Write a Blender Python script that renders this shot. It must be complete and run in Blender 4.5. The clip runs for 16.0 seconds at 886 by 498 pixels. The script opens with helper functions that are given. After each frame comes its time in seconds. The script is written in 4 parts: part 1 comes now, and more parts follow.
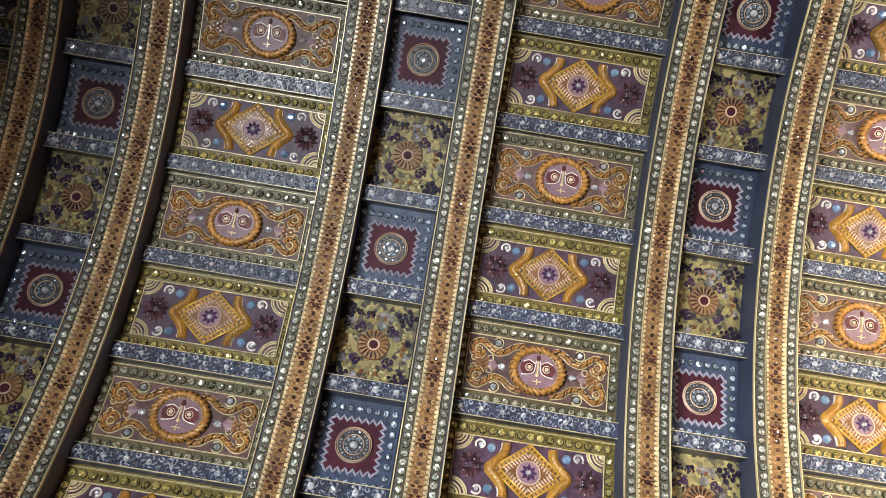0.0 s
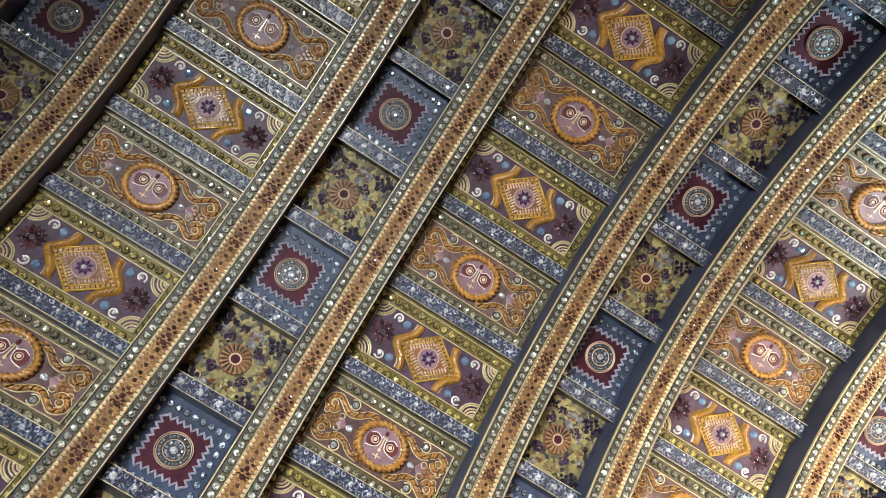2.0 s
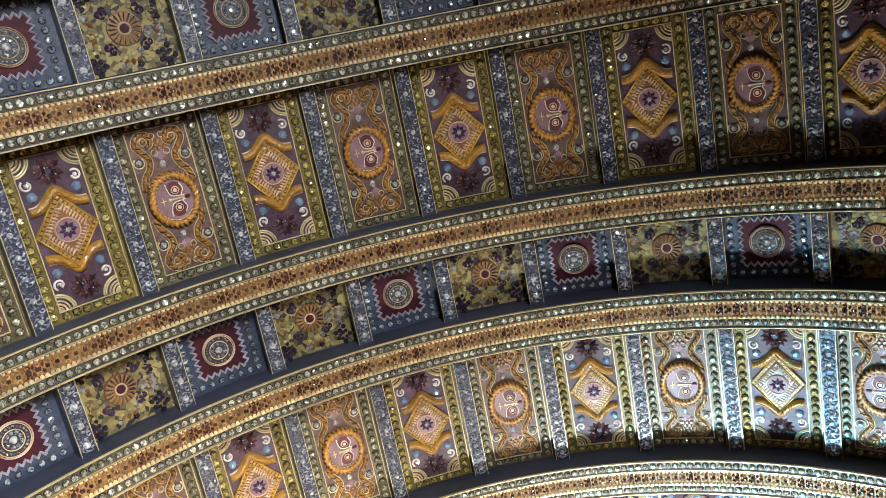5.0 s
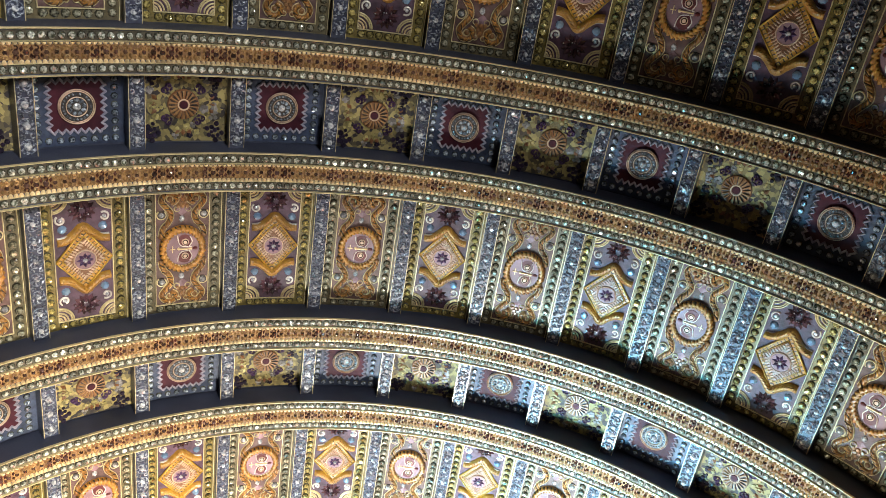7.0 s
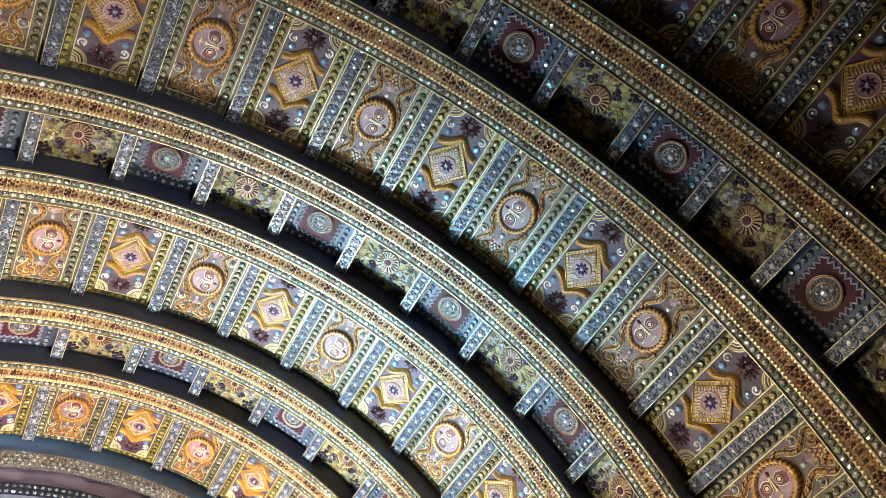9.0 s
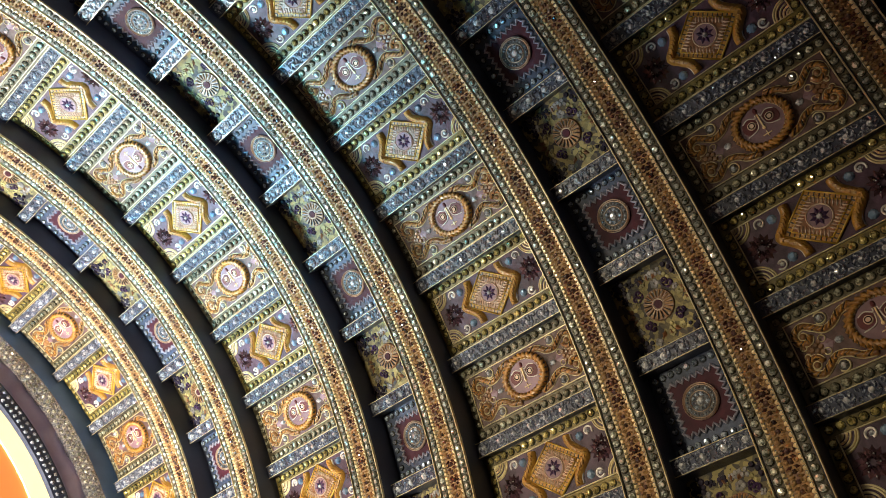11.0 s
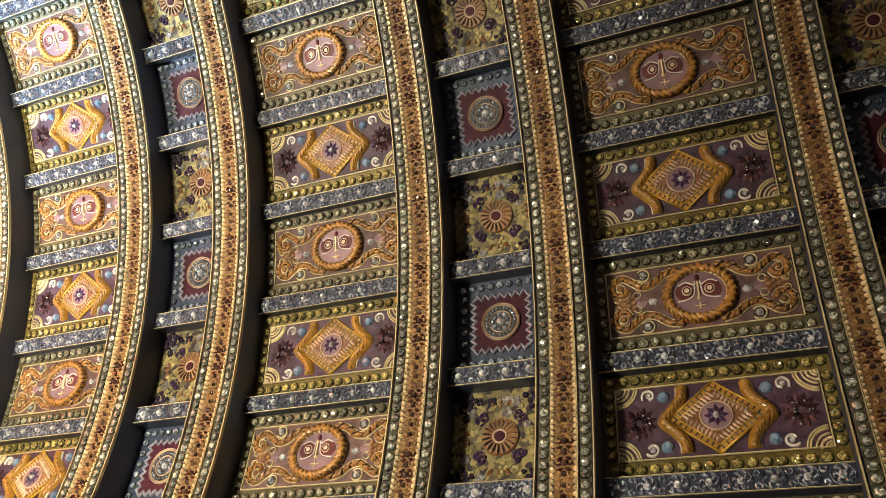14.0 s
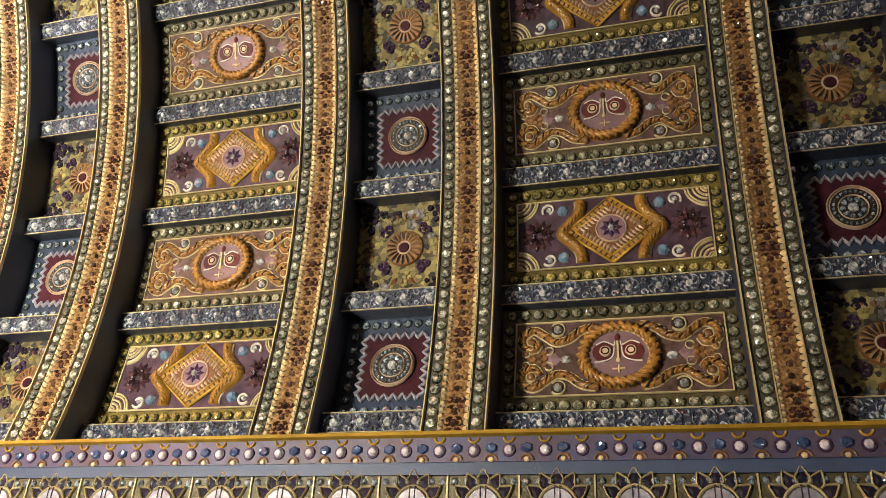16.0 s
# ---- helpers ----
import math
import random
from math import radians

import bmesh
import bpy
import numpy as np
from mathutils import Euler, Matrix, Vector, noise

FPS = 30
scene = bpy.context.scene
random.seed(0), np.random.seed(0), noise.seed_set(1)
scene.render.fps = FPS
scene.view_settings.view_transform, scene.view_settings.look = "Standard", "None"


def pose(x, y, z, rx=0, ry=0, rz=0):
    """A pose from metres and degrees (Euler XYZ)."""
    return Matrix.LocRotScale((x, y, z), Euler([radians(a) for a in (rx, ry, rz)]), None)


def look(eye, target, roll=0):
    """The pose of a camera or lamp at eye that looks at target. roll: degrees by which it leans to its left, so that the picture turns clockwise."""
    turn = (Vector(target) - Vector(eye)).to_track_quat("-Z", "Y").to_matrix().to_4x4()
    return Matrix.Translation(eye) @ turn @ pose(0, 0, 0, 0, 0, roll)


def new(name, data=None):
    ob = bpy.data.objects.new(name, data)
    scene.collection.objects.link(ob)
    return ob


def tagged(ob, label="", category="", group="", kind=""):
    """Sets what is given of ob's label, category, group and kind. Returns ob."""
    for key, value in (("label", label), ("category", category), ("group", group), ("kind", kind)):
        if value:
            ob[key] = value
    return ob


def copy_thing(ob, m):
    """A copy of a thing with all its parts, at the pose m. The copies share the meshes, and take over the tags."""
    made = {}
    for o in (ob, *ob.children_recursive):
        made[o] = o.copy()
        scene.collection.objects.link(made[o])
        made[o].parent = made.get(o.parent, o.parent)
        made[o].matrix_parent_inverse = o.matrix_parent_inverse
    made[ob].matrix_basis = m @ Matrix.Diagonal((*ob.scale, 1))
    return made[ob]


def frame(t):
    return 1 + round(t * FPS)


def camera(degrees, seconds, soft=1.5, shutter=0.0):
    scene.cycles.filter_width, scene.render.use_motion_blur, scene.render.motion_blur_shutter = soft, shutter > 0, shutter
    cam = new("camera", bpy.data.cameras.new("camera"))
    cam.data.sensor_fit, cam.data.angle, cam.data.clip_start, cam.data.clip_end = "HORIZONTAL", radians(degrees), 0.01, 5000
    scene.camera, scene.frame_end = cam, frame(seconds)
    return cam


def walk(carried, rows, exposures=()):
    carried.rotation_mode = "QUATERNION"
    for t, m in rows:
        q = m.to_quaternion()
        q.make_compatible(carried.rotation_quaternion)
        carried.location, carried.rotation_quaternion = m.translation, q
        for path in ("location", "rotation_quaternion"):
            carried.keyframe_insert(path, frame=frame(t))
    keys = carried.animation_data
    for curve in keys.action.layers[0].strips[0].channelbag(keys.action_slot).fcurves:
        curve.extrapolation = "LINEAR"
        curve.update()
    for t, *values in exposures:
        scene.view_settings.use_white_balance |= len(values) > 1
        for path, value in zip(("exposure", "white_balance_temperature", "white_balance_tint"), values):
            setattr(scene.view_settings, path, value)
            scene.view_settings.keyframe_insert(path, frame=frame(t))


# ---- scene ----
FOV = 58.97
ROWS = [
    (0.0, 0.5298, 1.0494, 1.6544, 126.284, -7.365, 84.096),
    (0.5, 0.5142, 1.0352, 1.6400, 128.845, -10.351, 79.214),
    (1.0, 0.5220, 1.0197, 1.6461, 130.809, -13.071, 74.603),
    (1.5, 0.5210, 1.0075, 1.6408, 133.362, -16.094, 69.542),
    (2.0, 0.5246, 0.9752, 1.6484, 135.878, -19.532, 62.808),
    (2.5, 0.5260, 0.9588, 1.6630, 138.832, -22.425, 55.947),
    (3.0, 0.5231, 0.9959, 1.6829, 145.153, -25.747, 46.646),
    (3.5, 0.5010, 1.0520, 1.6850, 150.272, -28.251, 39.467),
    (4.0, 0.4653, 1.0547, 1.6933, 156.421, -28.361, 27.237),
    (4.5, 0.4213, 1.0494, 1.6943, 159.497, -27.260, 18.100),
    (5.0, 0.4244, 1.0650, 1.6900, 158.602, -25.515, 12.008),
    (5.2, 0.4252, 1.0752, 1.6883, 157.919, -25.032, 9.625),
    (7.3, 0.2620, 1.2226, 1.5710, 158.232, -20.186, -13.097),
    (7.5, 0.2670, 1.2286, 1.5689, 158.348, -19.770, -15.887),
    (8.0, 0.2783, 1.2472, 1.5929, 157.233, -18.706, -20.840),
    (8.5, 0.2670, 1.2743, 1.5841, 155.559, -17.149, -25.744),
    (8.7, 0.2715, 1.2808, 1.5890, 154.853, -16.832, -27.109),
    (10.8, 0.2907, 1.3283, 1.6050, 149.481, -11.150, -46.428),
    (11.0, 0.3115, 1.3178, 1.6043, 148.636, -10.807, -48.091),
    (11.5, 0.3230, 1.3252, 1.6130, 144.911, -10.085, -54.666),
    (12.0, 0.3026, 1.3793, 1.5998, 142.228, -8.796, -59.961),
    (12.5, 0.2843, 1.4171, 1.6004, 139.765, -7.831, -63.100),
    (13.0, 0.2876, 1.4388, 1.5929, 137.329, -7.259, -63.927),
    (13.5, 0.3128, 1.4559, 1.5842, 133.616, -6.497, -64.842),
    (14.0, 0.3294, 1.4731, 1.5722, 129.895, -5.750, -68.096),
    (14.5, 0.3359, 1.4797, 1.5680, 127.281, -5.213, -70.538),
    (15.0, 0.3464, 1.4787, 1.5568, 124.665, -4.872, -72.826),
    (15.5, 0.3574, 1.4824, 1.5502, 120.965, -3.955, -73.926),
    (16.0, 0.3799, 1.4817, 1.5320, 117.900, -2.935, -74.285),
]
EXPOSURES = [(0.0, -0.2, 6500, 10), (3.0, -0.15, 6600, 10), (5.0, -0.38, 6900, 11), (7.5, -0.78, 6900, 11), (8.5, -0.95, 6850, 11), (11.0, -1.05, 7050, 12), (12.5, -0.64, 6950, 12),
             (13.5, -0.34, 6750, 11), (15.0, -0.1, 6500, 10), (16.0, -0.03, 6350, 9)]

R = 3.0                      # radius of the vault
ZC = 2.85                    # height of its centre line
STEP = radians(9.675)        # one row of panels
PITCH = R * STEP             # row length along the arc
BAY = 1.638                  # one bay along the hall
FIRST, LAST = -16, 4         # rows, from the springing on the east to the one on the west
MID = -6.0
RIB_H = 0.165
END_Y = 4.262 * BAY
BACK_Y = -1.26 * BAY

cam = camera(FOV, 16.0, soft=0.8)
walk(cam, [(t, pose(x, y, z, rx, ry, rz)) for t, x, y, z, rx, ry, rz in ROWS], EXPOSURES)

# ---- world and lights ----
world = bpy.data.worlds.new("sky")
world.use_nodes = True
scene.world = world
sky = world.node_tree.nodes.new("ShaderNodeTexSky")
sky.sky_type, sky.sun_disc, sky.sun_elevation, sky.sun_rotation = "NISHITA", False, radians(40), radians(100)
world.node_tree.links.new(sky.outputs[0], world.node_tree.nodes["Background"].inputs[0])
world.node_tree.nodes["Background"].inputs[1].default_value = 0.1


def area_lamp(name, m, power, colour, sx, sy, beam=180):
    data = bpy.data.lights.new(name, "AREA")
    data.shape, data.size, data.size_y, data.energy, data.color = "RECTANGLE", sx, sy, power, colour
    data.spread = radians(beam)
    ob = new(name, data)
    ob.matrix_world = m
    return ob


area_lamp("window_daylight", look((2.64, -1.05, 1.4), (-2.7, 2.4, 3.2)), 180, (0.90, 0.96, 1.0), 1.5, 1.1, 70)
# added fill with no known source, brightens the west side of the far bays
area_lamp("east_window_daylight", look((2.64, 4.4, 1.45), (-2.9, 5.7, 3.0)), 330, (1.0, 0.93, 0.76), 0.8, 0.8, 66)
area_lamp("cool_uplight", look((-0.5, 6.4, 1.9), (0.4, 4.7, 5.8)), 138, (0.10, 0.62, 1.0), 2.2, 1.3, 56)
# unseen fill lamp added to brighten the far bays from below
area_lamp("stage_uplight", look((0.2, 6.6, 1.7), (0.3, 6.55, 5.8)), 630, (0.95, 0.93, 0.86), 0.7, 0.5, 124)
# added fill with no known source, brightens the east side
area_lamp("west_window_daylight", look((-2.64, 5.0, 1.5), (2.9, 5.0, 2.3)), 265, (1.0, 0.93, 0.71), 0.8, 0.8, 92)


# ---- materials ----
def material(name, colour, rough=0.5, metal=0.0, second=None, scale=30.0, amount=0.5, bump=0.15, island=0.0, coat=0.0, pattern="noise", facet=0.0, cell=70.0, spec=0.5):
    """A paint or glass: two colours mixed by a coarse and a fine pattern, with a fine relief."""
    m = bpy.data.materials.new(name)
    m.use_nodes = True
    n, l = m.node_tree.nodes, m.node_tree.links
    p = n["Principled BSDF"]
    p.inputs["Roughness"].default_value, p.inputs["Metallic"].default_value = rough, metal
    p.inputs["Coat Weight"].default_value, p.inputs["Coat Roughness"].default_value = coat, 0.08
    p.inputs["Specular IOR Level"].default_value = spec
    geo = n.new("ShaderNodeTexCoord")
    info = n.new("ShaderNodeObjectInfo")
    shift = n.new("ShaderNodeVectorMath")
    shift.operation = "MULTIPLY_ADD"
    shift.inputs[1].default_value = (1, 1, 1)
    l.new(geo.outputs["Object"], shift.inputs[0])
    spread = n.new("ShaderNodeVectorMath")
    spread.operation = "SCALE"
    spread.inputs[0].default_value = (7.3, 3.1, 5.7)
    l.new(info.outputs["Random"], spread.inputs["Scale"])
    l.new(spread.outputs[0], shift.inputs[2])
    if pattern == "noise":
        tex = n.new("ShaderNodeTexNoise")
        tex.inputs["Scale"].default_value, tex.inputs["Detail"].default_value = scale, 5
        value = tex.outputs["Fac"]
    else:
        tex = n.new("ShaderNodeTexVoronoi")
        tex.inputs["Scale"].default_value = scale
        bw = n.new("ShaderNodeSeparateColor")
        l.new(tex.outputs["Color"], bw.inputs[0])
        value = bw.outputs[0]
    l.new(shift.outputs[0], tex.inputs["Vector"])
    big = n.new("ShaderNodeTexNoise")
    big.inputs["Scale"].default_value = 2.3
    l.new(shift.outputs[0], big.inputs["Vector"])
    ramp = n.new("ShaderNodeValToRGB")
    ramp.color_ramp.elements[0].position, ramp.color_ramp.elements[1].position = 0.5 - amount * 0.4, 0.5 + amount * 0.4
    ramp.color_ramp.elements[0].color = (*colour, 1)
    two = second or tuple(c * 0.55 for c in colour)
    ramp.color_ramp.elements[1].color = (*two, 1)
    l.new(value, ramp.inputs[0])
    mul = n.new("ShaderNodeHueSaturation")
    l.new(ramp.outputs[0], mul.inputs["Color"])
    rng = n.new("ShaderNodeMapRange")
    rng.inputs["From Min"].default_value, rng.inputs["From Max"].default_value = 0.3, 0.7
    rng.inputs["To Min"].default_value, rng.inputs["To Max"].default_value = 0.72, 1.2
    l.new(big.outputs["Fac"], rng.inputs["Value"])
    last = rng.outputs[0]
    if island:
        g = n.new("ShaderNodeNewGeometry")
        r2 = n.new("ShaderNodeMapRange")
        r2.inputs["To Min"].default_value, r2.inputs["To Max"].default_value = 1 - island, 1 + island
        l.new(g.outputs["Random Per Island"], r2.inputs["Value"])
        mm = n.new("ShaderNodeMath")
        mm.operation = "MULTIPLY"
        l.new(last, mm.inputs[0])
        l.new(r2.outputs[0], mm.inputs[1])
        last = mm.outputs[0]
    l.new(last, mul.inputs["Value"])
    l.new(mul.outputs[0], p.inputs["Base Color"])
    if facet:
        # cut-glass facets: each cell leans its own way
        chips = n.new("ShaderNodeTexVoronoi")
        chips.inputs["Scale"].default_value = cell
        l.new(shift.outputs[0], chips.inputs["Vector"])
        lean = n.new("ShaderNodeVectorMath")
        lean.operation = "MULTIPLY_ADD"
        lean.inputs[1].default_value, lean.inputs[2].default_value = (facet,) * 3, (-facet / 2,) * 3
        l.new(chips.outputs["Color"], lean.inputs[0])
        face = n.new("ShaderNodeNewGeometry")
        total = n.new("ShaderNodeVectorMath")
        l.new(face.outputs["Normal"], total.inputs[0])
        l.new(lean.outputs[0], total.inputs[1])
        unit = n.new("ShaderNodeVectorMath")
        unit.operation = "NORMALIZE"
        l.new(total.outputs[0], unit.inputs[0])
        l.new(unit.outputs[0], p.inputs["Normal"])
        l.new(unit.outputs[0], p.inputs["Coat Normal"])
    elif bump:
        fine = n.new("ShaderNodeTexNoise")
        fine.inputs["Scale"].default_value, fine.inputs["Detail"].default_value = 140, 3
        l.new(shift.outputs[0], fine.inputs["Vector"])
        b = n.new("ShaderNodeBump")
        b.inputs["Strength"].default_value, b.inputs["Distance"].default_value = bump, 0.004
        l.new(fine.outputs["Fac"], b.inputs["Height"])
        l.new(b.outputs[0], p.inputs["Normal"])
        l.new(b.outputs[0], p.inputs["Coat Normal"])
    return m


CREAM = material("cream_gilt_line", (0.60, 0.50, 0.29), 0.32, 0.15, (0.42, 0.33, 0.17), 40, 0.7)
GOLD = material("yellow_gilt", (0.56, 0.35, 0.05), 0.32, 0.3, (0.38, 0.21, 0.025), 25, 0.7)
MAUVE = material("mauve_brown_ground", (0.135, 0.076, 0.072), 0.45, 0.0, (0.045, 0.022, 0.018), 26, 0.6, 0.5, coat=0.03, spec=0.28)
PURPLE = material("dusky_purple_ground", (0.085, 0.044, 0.072), 0.45, 0.0, (0.024, 0.012, 0.019), 26, 0.6, 0.5, coat=0.03, spec=0.28)
OLIVE = material("olive_gold_ground", (0.12, 0.094, 0.044), 0.36, 0.0, (0.036, 0.027, 0.013), 40, 0.7, 0.6, coat=0.06, spec=0.35)
YOLIVE = material("yellow_gold_ground", (0.18, 0.13, 0.026), 0.36, 0.0, (0.05, 0.036, 0.009), 40, 0.7, 0.6, coat=0.06, spec=0.35)
BEAD = material("grey_green_glass", (0.82, 0.83, 0.74), 0.10, 0.5, (0.12, 0.14, 0.10), 85, 0.3, 0.0, 0.5, 1.0, facet=0.7, cell=150)
AMBER = material("olive_amber_glass", (0.60, 0.48, 0.17), 0.10, 0.4, (0.14, 0.11, 0.03), 85, 0.3, 0.0, 0.5, 1.0, facet=0.7, cell=150)
OLIVEGLASS = material("dull_olive_glass", (0.50, 0.47, 0.34), 0.10, 0.4, (0.11, 0.105, 0.07), 85, 0.3, 0.0, 0.5, 1.0, facet=0.7, cell=150)
BLUEGLASS = material("blue_glass", (0.16, 0.28, 0.48), 0.1, 0.5, (0.28, 0.40, 0.52), 20, 0.5, 0.0, 0.4, 0.8, facet=0.4, cell=90)
DEEPBLUE = material("deep_blue_glass", (0.025, 0.045, 0.13), 0.15, 0.2, (0.06, 0.09, 0.19), 60, 0.5, 0.0, 0.5, 0.7, facet=0.6, cell=110)
TEALGLASS = material("slate_teal_glass", (0.60, 0.68, 0.78), 0.10, 0.5, (0.06, 0.09, 0.13), 85, 0.3, 0.0, 0.5, 1.0, facet=0.7, cell=150)
OCHRE = material("ochre_rope", (0.42, 0.20, 0.033), 0.33, 0.0, (0.18, 0.066, 0.011), 45, 0.6, 0.5, 0.3, 0.5)
AMBERSTUCCO = material("amber_stucco", (0.42, 0.215, 0.028), 0.32, 0.0, (0.20, 0.085, 0.011), 40, 0.7, 0.8, coat=0.5)
TENDRIL = material("brown_ochre_tendril", (0.28, 0.135, 0.048), 0.34, 0.0, (0.10, 0.042, 0.018), 34, 0.7, 0.5, 0.3, 0.5)
ROSE = material("rose_lilac_disc", (0.25, 0.15, 0.17), 0.42, 0.0, (0.14, 0.075, 0.09), 18, 0.7, 0.4, spec=0.35)
CRIMSON = material("dark_red_enamel", (0.12, 0.028, 0.03), 0.45, 0.0, (0.06, 0.012, 0.014), 20, 0.7, 0.4, coat=0.1, spec=0.25)
PALE = material("pale_pink_cream", (0.62, 0.46, 0.34), 0.42, 0.0, (0.44, 0.30, 0.22), 25, 0.7, 0.4, 0.2, 0.1, spec=0.3)
WHITE = material("white_bead_line", (0.72, 0.66, 0.60), 0.25, 0.1, (0.5, 0.44, 0.4), 25, 0.7, 0.2, 0.2, 0.4)
DARK = material("dark_brown_notch", (0.022, 0.012, 0.009), 0.5)
LEAF = material("aubergine_leaf", (0.06, 0.028, 0.05), 0.2, 0.2, (0.11, 0.05, 0.045), 25, 0.7, 0.3, 0.6, 0.6)
VIOLET = material("violet_enamel", (0.07, 0.03, 0.085), 0.4, 0.0, (0.025, 0.014, 0.035), 25, 0.7, 0.3, 0.2, 0.1, spec=0.25)
BLUE = material("slate_blue_ground", (0.046, 0.053, 0.088), 0.28, 0.0, (0.016, 0.018, 0.031), 40, 0.7, 0.3, coat=0.06, spec=0.4)
SILVER = material("silver_grey_swirl", (0.90, 0.93, 1.0), 0.08, 0.65, (0.20, 0.23, 0.32), 85, 0.35, 0.0, 0.5, 1.0, facet=0.85, cell=120)
CLEAR = material("clear_crystal", (0.84, 0.84, 0.84), 0.08, 0.4, (0.24, 0.26, 0.30), 70, 0.35, 0.0, 0.3, 1.0, facet=0.6, cell=120)
TEAL = material("dark_teal_ground", (0.045, 0.062, 0.11), 0.4, 0.0, (0.015, 0.02, 0.042), 34, 0.7, 0.6, coat=0.04, spec=0.3)
MAROON = material("maroon_ground", (0.068, 0.014, 0.022), 0.5, 0.0, (0.022, 0.006, 0.013), 24, 0.7, 0.4, spec=0.12)
LILAC = material("lilac_white_zigzag", (0.44, 0.41, 0.46), 0.3, 0.1, (0.18, 0.17, 0.24), 45, 0.7, 0.4, 0.3, 0.3)
MOSAIC = material("olive_mosaic_ground", (0.27, 0.215, 0.085), 0.5, 0.0, (0.03, 0.025, 0.026), 46, 0.9, 0.5, pattern="voronoi", spec=0.2)
RAY = material("tan_ray", (0.34, 0.19, 0.085), 0.45, 0.0, (0.20, 0.10, 0.045), 25, 0.7, 0.3, spec=0.2)
FLOWER = material("brown_sunflower", (0.19, 0.08, 0.03), 0.35, 0.0, (0.13, 0.05, 0.02), 25, 0.7, 0.3, coat=0.3)
NAVY = material("navy_grey_paint", (0.046, 0.052, 0.085), 0.5, 0.0, (0.028, 0.032, 0.054), 6, 0.6, 0.25)
RUST = material("amber_brown_channel", (0.31, 0.175, 0.06), 0.4, 0.0, (0.10, 0.042, 0.024), 34, 0.6, 0.8, spec=0.3)
SCALLOP = material("apricot_scallop", (0.77, 0.61, 0.35), 0.28, 0.1, (0.58, 0.40, 0.21), 20, 0.7, 0.2, 0.3, 0.4)
GARNET = material("garnet_glass", (0.055, 0.03, 0.04), 0.08, 0.4, (0.14, 0.075, 0.045), 14, 0.6, 0.0, 0.6, 0.9, facet=0.6, cell=120)
INDIGO = material("indigo_violet_ground", (0.06, 0.065, 0.16), 0.35, 0.0, (0.10, 0.055, 0.07), 14, 0.6, 0.2, coat=0.3)
PLASTER = material("warm_grey_plaster", (0.16, 0.145, 0.125), 0.7, 0.0, (0.10, 0.092, 0.082), 3, 0.6, 0.3)
WINE = material("wine_brown_leaf", (0.10, 0.032, 0.024), 0.2, 0.1, (0.04, 0.013, 0.013), 30, 0.6, 0.3, 0.4, 0.7)
CHAIN = material("brown_leaf_chain", (0.40, 0.235, 0.09), 0.2, 0.1, (0.12, 0.055, 0.03), 30, 0.6, 0.3, 0.4, 0.8)
PINK = material("pink_brown_ribbon", (0.50, 0.33, 0.15), 0.2, 0.1, (0.24, 0.12, 0.06), 30, 0.6, 0.3, 0.4, 0.8)
MILK = material("milky_lilac_stone", (0.66, 0.60, 0.66), 0.15, 0.0, (0.44, 0.38, 0.46), 60, 0.6, 0.0, 0.3, 0.8, facet=0.4, cell=120)
FASCIA = material("dull_blue_paint", (0.05, 0.07, 0.15), 0.45, 0.0, (0.03, 0.042, 0.09), 6, 0.6, 0.25)
INK = material("dark_navy_enamel", (0.012, 0.011, 0.022), 0.45, 0.0, (0.026, 0.015, 0.030), 25, 0.6, 0.4, 0.4, 0.0, spec=0.1)
STONE = material("polished_stone_floor", (0.10, 0.088, 0.075), 0.35, 0.0, (0.06, 0.053, 0.046), 2.5, 0.6, 0.1)
BED = material("olive_grey_bed", (0.105, 0.088, 0.062), 0.4, 0.0, (0.035, 0.03, 0.022), 30, 0.7, 0.3, spec=0.25)
FLAKE = material("lilac_grey_flake", (0.25, 0.23, 0.23), 0.4, 0.0, (0.10, 0.09, 0.08), 30, 0.8, 0.6, 0.5, 0.1, spec=0.3)
YFLAKE = material("yellow_olive_flake", (0.37, 0.305, 0.125), 0.42, 0.0, (0.15, 0.12, 0.045), 30, 0.8, 0.6, 0.5, 0.0, spec=0.3)
RIM = material("green_grey_setting", (0.13, 0.13, 0.095), 0.2, 0.3, (0.03, 0.03, 0.024), 40, 0.7, 0.0, 0.6, 0.7, facet=0.5, cell=150)
CLOTH = material("mauve_cloth", (0.42, 0.38, 0.56), 0.8, 0.0, (0.26, 0.23, 0.38), 5, 0.7, 0.4)


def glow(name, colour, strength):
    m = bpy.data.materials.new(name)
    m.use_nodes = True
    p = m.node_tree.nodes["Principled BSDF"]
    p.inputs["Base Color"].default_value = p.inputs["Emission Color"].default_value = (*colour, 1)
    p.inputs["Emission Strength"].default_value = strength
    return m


# strongly lit surfaces at the far end, their light put in as emission
GLOW_ORANGE = glow("lit_orange_as_emission", (1.0, 0.14, 0.035), 2.4)
GLOW_YELLOW = glow("lit_yellow_as_emission", (1.0, 0.78, 0.42), 2.0)


